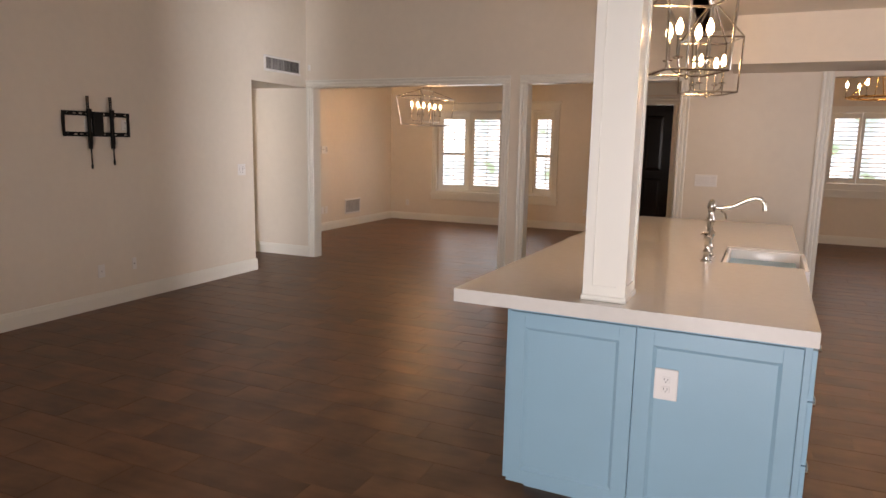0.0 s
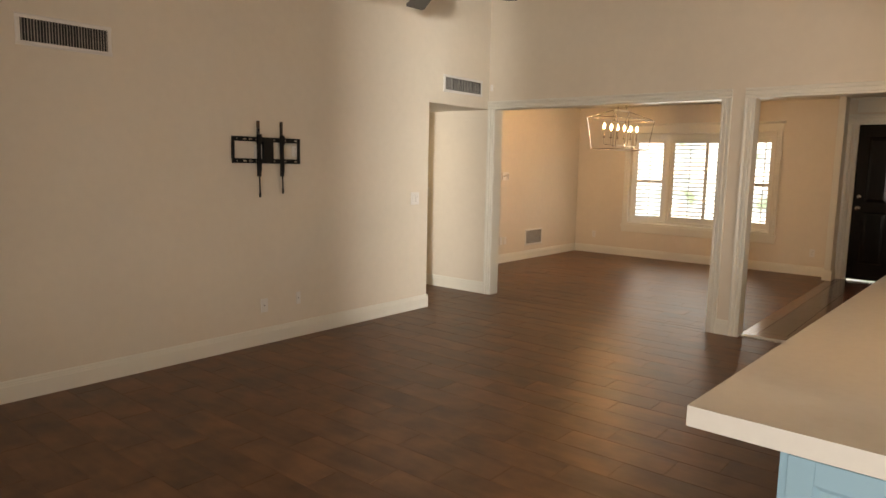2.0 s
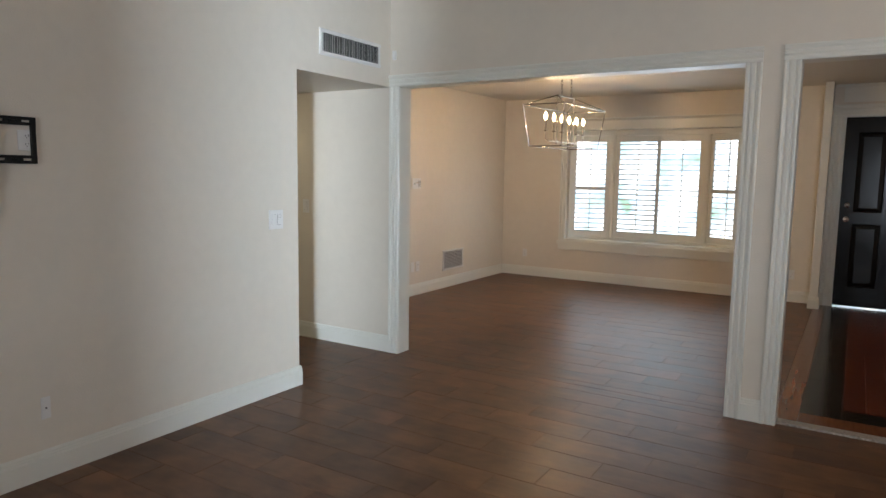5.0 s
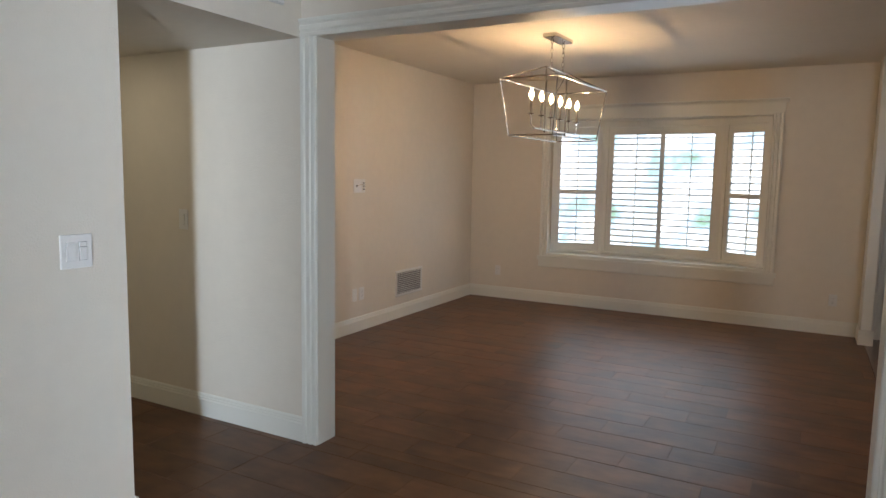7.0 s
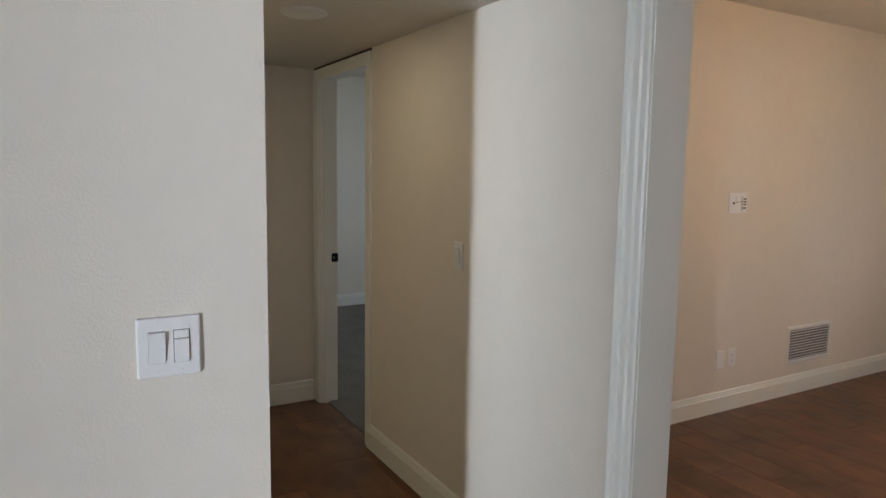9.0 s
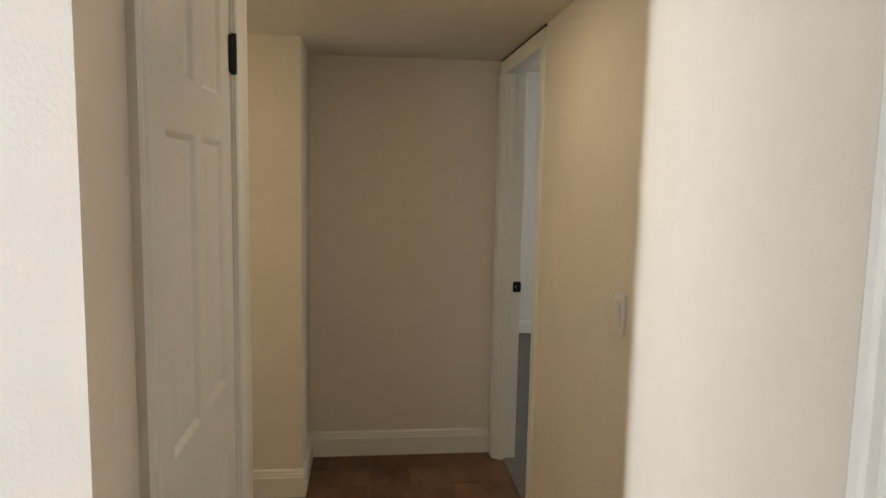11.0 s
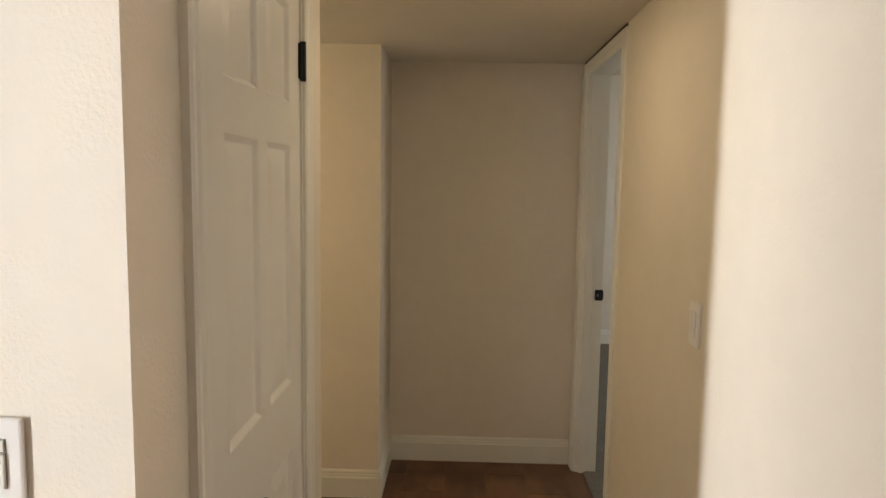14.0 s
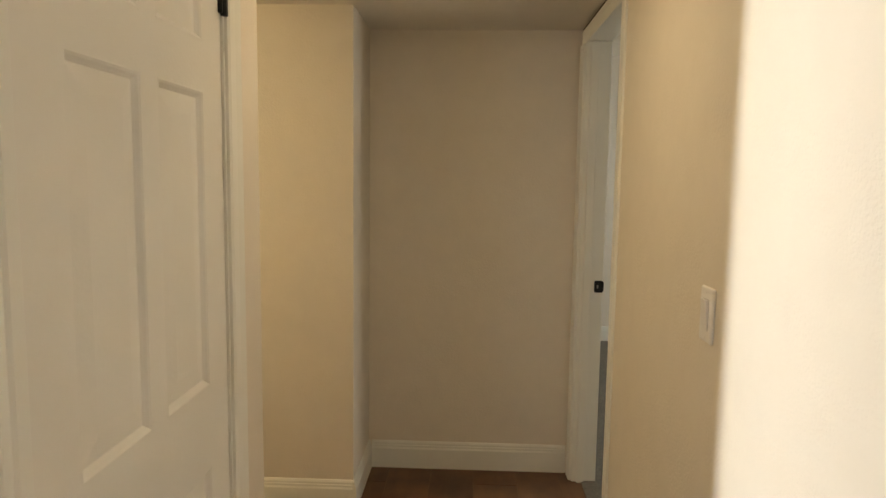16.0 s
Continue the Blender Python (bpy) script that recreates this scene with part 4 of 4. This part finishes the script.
def lantern(at, turn):
    p = thing("pendant_lantern", pose(*at, 0, 0, turn), "polished nickel open-cage lantern pendant with four lit candles", "pendant lamp", "pendants over the island")
    s, sb_ = 0.160, 0.148
    bm = bmesh.new()
    rect(bm, s, s, 2.19, 0.007)
    part("top_frame", bm, CHROME, p)
    bm = bmesh.new()
    rect(bm, sb_, sb_, 1.845, 0.007)
    part("bottom_frame", bm, CHROME, p)
    for sx in (-1, 1):
        for sy in (-1, 1):
            bm = bmesh.new()
            tube(bm, [(sx * s, sy * s, 2.19), (sx * sb_, sy * sb_, 1.845)], 0.006, 6)
            part("upright", bm, CHROME, p)
            bm = bmesh.new()
            tube(bm, [(sx * s, sy * s, 2.19), (sx * 0.03, sy * 0.03, 2.40)], 0.006, 6)
            part("hip_bar", bm, CHROME, p)
            bm = bmesh.new()
            tube(bm, [(0, 0, 1.86), (sx * 0.035, sy * 0.035, 1.845), (sx * 0.064, sy * 0.064, 1.87), (sx * 0.073, sy * 0.073, 1.905)], 0.005, 8)
            part("arm", bm, CHROME, p, "", True)
            candle(p, (sx * 0.073, sy * 0.073, 1.912))
    bm = bmesh.new()
    tube(bm, [(0, 0, 1.84), (0, 0, 2.42)], 0.007, 8)
    lathe(bm, [(0.002, 0), (0.012, 0.012), (0.006, 0.022), (0.010, 0.03)], (0, 0, 1.81), 10)
    part("stem", bm, CHROME, p, "", True)
    chain(p, (0, 0, 2.41), ZK - 0.02)
    bm = bmesh.new()
    lathe(bm, [(0.06, 0), (0.062, -0.012), (0.02, -0.03), (0.006, -0.035)][::-1], (0, 0, ZK), 20)
    part("canopy", bm, CHROME, p, "", True)
    bulb_light(Vector((at[0], at[1], 2.06)), KITCHEN_W)


lantern((4.735, -2.47, 0), 24)
lantern((4.765, -1.12, 0), 20)

gc = thing("chandelier", pose(6.42, 3.3, 0), "brass ring chandelier with lit candles in the breakfast room", "chandelier")
bm = bmesh.new()
R = 0.33
prism_pts = [(R * math.cos(2 * math.pi * k / 32), R * math.sin(2 * math.pi * k / 32), 2.10) for k in range(33)]
tube(bm, prism_pts, 0.012, 8)
part("ring", bm, GOLD, gc, "", True)
for k in range(6):
    a = 2 * math.pi * (k + 0.5) / 6
    c, s_ = math.cos(a), math.sin(a)
    bm = bmesh.new()
    tube(bm, [(R * c, R * s_, 2.10), (0.02 * c, 0.02 * s_, 2.46)], 0.005, 6)
    part("hanger", bm, GOLD, gc)
    a2 = 2 * math.pi * k / 6
    candle(gc, (R * math.cos(a2), R * math.sin(a2), 2.118))
bm = bmesh.new()
tube(bm, [(0, 0, 2.44), (0, 0, 2.60)], 0.008, 8)
lathe(bm, [(0.02, -0.03), (0.06, -0.012), (0.06, 0)], (0, 0, 2.60), 20)
part("stem", bm, GOLD, gc, "", True)
bulb_light(Vector((6.42, 3.3, 2.25)), GOLD_W)

# ---------- ceiling fan ----------
fan = thing("ceiling_fan", pose(1.013, -1.152, 0), "dark brown five-blade ceiling fan at rest", "ceiling fan")
bm = bmesh.new()
lathe(bm, [(0.02, 2.79), (0.105, 2.81), (0.13, 2.88), (0.117, 2.96), (0.06, 3.02), (0.015, 3.04)], seg=24)
part("motor", bm, FANB, fan, "", True)
bm = bmesh.new()
tube(bm, [(0, 0, 3.03), (0, 0, 3.56)], 0.013, 10)
lathe(bm, [(0.02, 3.52), (0.07, 3.56), (0.075, 3.60)], seg=20)
part("downrod", bm, FANB, fan, "", True)
for k in range(5):
    a = radians(143 - 72 * k)
    R0 = Matrix.Rotation(a, 4, 'Z') @ Matrix.Translation((0, 0, 2.88)) @ Matrix.Rotation(radians(10), 4, 'X')
    bm = bmesh.new()
    pts = [(0.20, -0.053), (0.35, -0.07), (0.725, -0.084), (0.772, -0.07), (0.778, 0.07), (0.725, 0.084), (0.35, 0.07), (0.20, 0.053)]
    lo = [bm.verts.new((u, v, -0.004)) for u, v in pts]
    hi = [bm.verts.new((u, v, 0.004)) for u, v in pts]
    for i in range(len(pts)):
        j = (i + 1) % len(pts)
        bm.faces.new((lo[i], lo[j], hi[j], hi[i]))
    bm.faces.new(lo[::-1])
    bm.faces.new(hi)
    bmesh.ops.transform(bm, matrix=R0, verts=bm.verts[:])
    part("blade", bm, FANB, fan)
    bm = boxes((0.09, 0.26, -0.021, 0.021, 0.004, 0.012), bevel=0.002)
    bmesh.ops.transform(bm, matrix=R0, verts=bm.verts[:])
    part("blade_iron", bm, BLACK, fan)

# ---------- kitchen island ----------
IM = pose(3.958, -3.513, 0, 0, 0, -2.0)          # near left corner of the top
IW, IL, IT = 1.35, 3.56, 0.879
isl = thing("kitchen_island", IM, "pale blue painted kitchen island cabinet with panelled end", "kitchen island")
cx0, cx1, cy0, cy1, ct = 0.235, 1.335, 0.075, 3.50, IT - 0.056
part("toe_kick", boxes((cx0 + 0.06, cx1 - 0.06, cy0 + 0.06, cy1 - 0.06, 0, 0.05)), BLUE, isl)
part("body", boxes((cx0, cx1, cy0, cy1, 0.048, ct - 0.012)), BLUE, isl)


def shaker(parent, m, w, h, name):
    """A framed panel, its field sunk. Local x along, -y out."""
    st = 0.062
    d = part(name, boxes((st, w - st, -0.009, 0, st, h - st)), BLUE, parent)
    d.matrix_local = m
    for x0, x1 in ((0, st), (w - st, w)):
        part("stile", boxes((x0, x1, -0.02, 0, 0, h), bevel=0.0015), BLUE, d)
    for z0, z1 in ((0, st), (h - st, h)):
        part("rail", boxes((st, w - st, -0.0198, 0, z0, z1), bevel=0.0015), BLUE, d)
    prof = [(0, -0.009), (0, -0.017), (0.012, -0.009)]
    for p0, p1, U in (((st, 0, st), (w - st, 0, st), (0, 0, 1)), ((st, 0, h - st), (w - st, 0, h - st), (0, 0, -1)), ((st, 0, st), (st, 0, h - st), (1, 0, 0)), ((w - st, 0, st), (w - st, 0, h - st), (-1, 0, 0))):
        bm = bmesh.new()
        prism(bm, prof, p0, p1, U, (0, 1, 0))
        part("moulding", bm, BLUE, d)
    return d


ph = ct - 0.012 - 0.048 - 0.016
shaker(isl, pose(cx0 + 0.004, cy0, 0.052), 0.505, ph, "end_panel")
shaker(isl, pose(cx0 + 0.515, cy0, 0.052), 0.560, ph, "end_panel")
part("corner_strip", boxes((cx1 - 0.022, cx1 + 0.001, cy0 - 0.018, cy0, 0.05, ct - 0.014), bevel=0.001), BLUE, isl)
for k in range(3):                                       # drawers along the aisle
    z0, z1 = ((0.052, 0.36), (0.366, 0.60), (0.606, 0.79))[k]
    for y0, y1 in ((cy0 + 0.02, 0.68), (0.69, 1.24), (2.10, 2.75), (2.76, 3.48)):
        d = part("drawer_front", boxes((cx1, cx1 + 0.02, y0, y1, z0, z1), bevel=0.002), BLUE, isl)
        bm = bmesh.new()
        yc, zc = (y0 + y1) / 2, (z0 + z1) / 2 + 0.03
        tube(bm, [(cx1 + 0.02, yc - 0.064, zc), (cx1 + 0.045, yc - 0.058, zc), (cx1 + 0.05, yc, zc), (cx1 + 0.045, yc + 0.058, zc), (cx1 + 0.02, yc + 0.064, zc)], 0.005, 8)
        part("handle", bm, CHROME, d, "nickel bow pull", True)
for k in range(5):                                       # seating side panels
    y0 = cy0 + 0.004 + k * 0.685
    shaker(isl, pose(cx0, y0 + 0.675, 0.052, 0, 0, -90), 0.675, ph, "side_panel")
for y0, y1 in ((1.26, 1.66), (1.67, 2.09)):
    part("door", boxes((cx1, cx1 + 0.02, y0, y1, 0.052, 0.60), bevel=0.002), BLUE, isl)
top = thing("countertop", IM, "cream white polished quartz island countertop with thick edge", "countertop")
sx0, sy0, sy1 = 0.955, 1.33, 1.98
bm = boxes((0, sx0, 0, IL, IT - 0.03, IT), (sx0, IW, 0, sy0, IT - 0.03, IT), (sx0, IW, sy1, IL, IT - 0.03, IT))
bmesh.ops.remove_doubles(bm, verts=bm.verts[:], dist=1e-5)
part("slab", bm, QUARTZ, top)
for s in ((0, IW, 0, 0.04), (0, IW, IL - 0.04, IL), (0, 0.04, 0.04, IL - 0.04), (IW - 0.04, IW, 0.04, sy0), (IW - 0.04, IW, sy1, IL - 0.04)):
    part("edge_apron", boxes((*s, IT - 0.056, IT - 0.03)), QUARTZ, top)
sink = thing("apron_sink", IM, "white fireclay apron-front sink set in the island", "sink")
bm = bmesh.new()
a0, a1, b0, b1 = sx0 + 0.004, IW + 0.03, sy0 + 0.004, sy1 - 0.004
r = 0.022
for s in ((a0, a1, b0, b0 + r), (a0, a1, b1 - r, b1), (a0, a0 + r, b0 + r, b1 - r), (a1 - r, a1, b0 + r, b1 - r)):
    box(bm, s[0], s[1], s[2], s[3], IT - 0.24, IT - 0.012, bevel=0.006)
box(bm, a0, a1, b0, b1, IT - 0.262, IT - 0.238, bevel=0.006)
part("basin", bm, CERAMIC, sink, "", True)
bm = bmesh.new()
lathe(bm, [(0.04, 0), (0.042, 0.003), (0.03, 0.004), (0.0, 0.001)], ((a0 + a1) / 2, (b0 + b1) / 2, IT - 0.238), 20)
part("drain", bm, CHROME, sink, "nickel drain", True)

fc = thing("faucet", IM @ pose(0.885, 1.40, IT), "polished nickel bridge faucet with curved spout and side spray", "faucet")
for dy in (-0.10, 0.10):
    bm = bmesh.new()
    lathe(bm, [(0.032, 0), (0.032, 0.006), (0.018, 0.014), (0.014, 0.04), (0.020, 0.055), (0.014, 0.07), (0.014, 0.11), (0.022, 0.12), (0.022, 0.14), (0.010, 0.15), (0, 0.152)], (0, dy, 0), 16)
    v = part("valve", bm, CHROME, fc, "", True)
    bm = bmesh.new()
    tube(bm, [(0, dy, 0.145), (-0.02, dy + 0.035 * (1 if dy > 0 else -1), 0.155), (-0.03, dy + 0.07 * (1 if dy > 0 else -1), 0.152)], 0.008, 8, 0.005)
    part("lever", bm, CHROME, v, "", True)
bm = bmesh.new()
tube(bm, [(0, -0.10, 0.085), (0, 0.10, 0.085)], 0.011, 10)
part("bridge", bm, CHROME, fc, "", True)
bm = bmesh.new()
lathe(bm, [(0.014, 0.085), (0.020, 0.10), (0.015, 0.115), (0.015, 0.19), (0.024, 0.205), (0.024, 0.225), (0.016, 0.24), (0.018, 0.27), (0.024, 0.285), (0.020, 0.31), (0.010, 0.325), (0, 0.33)], seg=16)
part("column", bm, CHROME, fc, "", True)
bm = bmesh.new()
tube(bm, [(0, 0, 0.285), (0.05, 0, 0.282), (0.10, 0, 0.292), (0.16, 0, 0.325), (0.21, 0, 0.345), (0.235, 0, 0.342), (0.255, 0, 0.322), (0.26, 0, 0.28)], 0.011, 12)
part("spout", bm, CHROME, fc, "", True)
bm = bmesh.new()
tube(bm, [(0.03, 0, 0.285), (0.07, 0, 0.25), (0.075, 0, 0.225)], 0.006, 8)
part("handle", bm, CHROME, fc, "", True)

plate("outlet", IM @ pose(0.865, cy0 - 0.012, 0.592, 0, 0, 180), 0.086, 0.122, "white duplex outlet on the blue island end", "outlet", [("socket", 0)])

# panelled post on the island, up to the ceiling edge
PM = IM @ pose(0.525, 0.075, 0)
post = thing("column", PM, "white panelled square post standing on the island top", "column")
pw, pd = 0.165, 0.205
part("shaft", boxes((0.008, pw - 0.008, 0.008, pd - 0.008, IT, ZK)), TRIM, post)
bm = bmesh.new()
for x0 in (0, pw - 0.036):
    for y0 in (0, pd - 0.036):
        box(bm, x0, x0 + 0.036, y0, y0 + 0.036, IT + 0.022, ZK)
for x0, x1, y0, y1 in ((0.036, pw - 0.036, 0.001, 0.012), (0.036, pw - 0.036, pd - 0.012, pd - 0.001), (0.001, 0.012, 0.036, pd - 0.036), (pw - 0.012, pw - 0.001, 0.036, pd - 0.036)):
    box(bm, x0, x1, y0, y1, IT + 0.022, IT + 0.06)
part("corner_boards", bm, TRIM, post)
part("foot", boxes((-0.006, pw + 0.006, -0.006, pd + 0.006, IT, IT + 0.022), bevel=0.004), TRIM, post)
struct("trim", boxes((4.40, 4.75, -8.0, YW, ZK, ZK + 0.012)), TRIM, "white trim under the kitchen edge", "trim")

# hall ceiling light, only its far rim shows
hl2 = thing("ceiling_light", pose(-1.22, 0.49, HALL), "flat white round hall ceiling light", "ceiling light")
bm = bmesh.new()
lathe(bm, [(0.090, 0), (0.091, -0.008), (0.080, -0.014), (0.0, -0.015)][::-1], seg=28)
part("diffuser", bm, PLATE, hl2, "", True)

# lamp of the side passage, round the corner
pl = thing("ceiling_light", pose(-1.69, -1.5, HALL), "flat white round side passage ceiling light", "ceiling light")
bm = bmesh.new()
lathe(bm, [(0.10, 0), (0.102, -0.02), (0.085, -0.034), (0.0, -0.04)][::-1], seg=28)
part("diffuser", bm, PLATE, pl, "", True)
bulb_light(Vector((-1.69, -1.5, 1.90)), 9.0, (0.98, 0.87, 0.57), 0.12)     # passage_light

# ---------- wood-look floor tiles ----------
TWD, TLN, GAP = 0.207, 0.612, 0.0026


def tile_verts(x0, x1, y0, y1):
    c, zt = 0.0009, 0.0
    return [(x0, y0, -0.006), (x1, y0, -0.006), (x1, y1, -0.006), (x0, y1, -0.006), (x0, y0, zt - c), (x1, y0, zt - c), (x1, y1, zt - c), (x0, y1, zt - c),
            (x0 + c, y0 + c, zt), (x1 - c, y0 + c, zt), (x1 - c, y1 - c, zt), (x0 + c, y1 - c, zt)]


TF = [(0, 1, 5, 4), (1, 2, 6, 5), (2, 3, 7, 6), (3, 0, 4, 7), (4, 5, 9, 8), (5, 6, 10, 9), (6, 7, 11, 10), (7, 4, 8, 11), (8, 9, 10, 11)]
tile_me = bpy.data.meshes.new("tile")
tile_me.from_pydata(tile_verts(GAP / 2, TLN - GAP / 2, GAP / 2, TWD - GAP / 2), [], TF)
tile_me.materials.append(TILE_O)
floor_ob = bpy.data.objects["floor"]
AREAS = [(-0.06, 8.0, -8.0, YW + 0.055), (-2.75, -0.06 - GAP, -2.7, YW + 0.04), (XD, 2.838, YW + 0.06, YD), (4.55, 8.0, YW + 0.06, 6.2)]
SOLID = [(-1.08, -0.13, -2.7, -0.05), (-2.75, -2.3, -2.7, 0.0)]
vs, fs, count = [], [], 0
for r in range(-44, 26):
    y0 = 0.976 + TWD * r
    off = 2.17 + 0.203 * r
    k0 = math.floor((-3 - off) / TLN)
    for k in range(k0, k0 + 20):
        x0 = off + k * TLN
        near = -0.75 < x0 < 3.45 and -3.9 < y0 < 4.9
        for ax0, ax1, ay0, ay1 in AREAS:
            a, b, c, d = max(x0 + GAP / 2, ax0), min(x0 + TLN - GAP / 2, ax1), max(y0 + GAP / 2, ay0), min(y0 + TWD - GAP / 2, ay1)
            if b - a < 0.012 or d - c < 0.012:
                continue
            if any(a > s0 and b < s1 and c > s2 and d < s3 for s0, s1, s2, s3 in SOLID):
                continue
            whole = b - a > TLN - GAP - 1e-4 and d - c > TWD - GAP - 1e-4
            if whole and near and count < 300:
                o = new("tile", tile_me)
                o.parent = floor_ob
                o.location = (x0, y0, -0.0002)
                o.rotation_euler = (random.gauss(0, 0.0018), random.gauss(0, 0.0005), 0)   # slight lippage
                count += 1
            else:
                n = len(vs)
                vs += tile_verts(a, b, c, d)
                fs += [tuple(i + n for i in f) for f in TF]
me = bpy.data.meshes.new("tiles")
me.from_pydata(vs, [], fs)
me.materials.append(TILE_I)
rest = new("tiles", me)
rest.parent = floor_ob
rest["kind"] = "stuff"
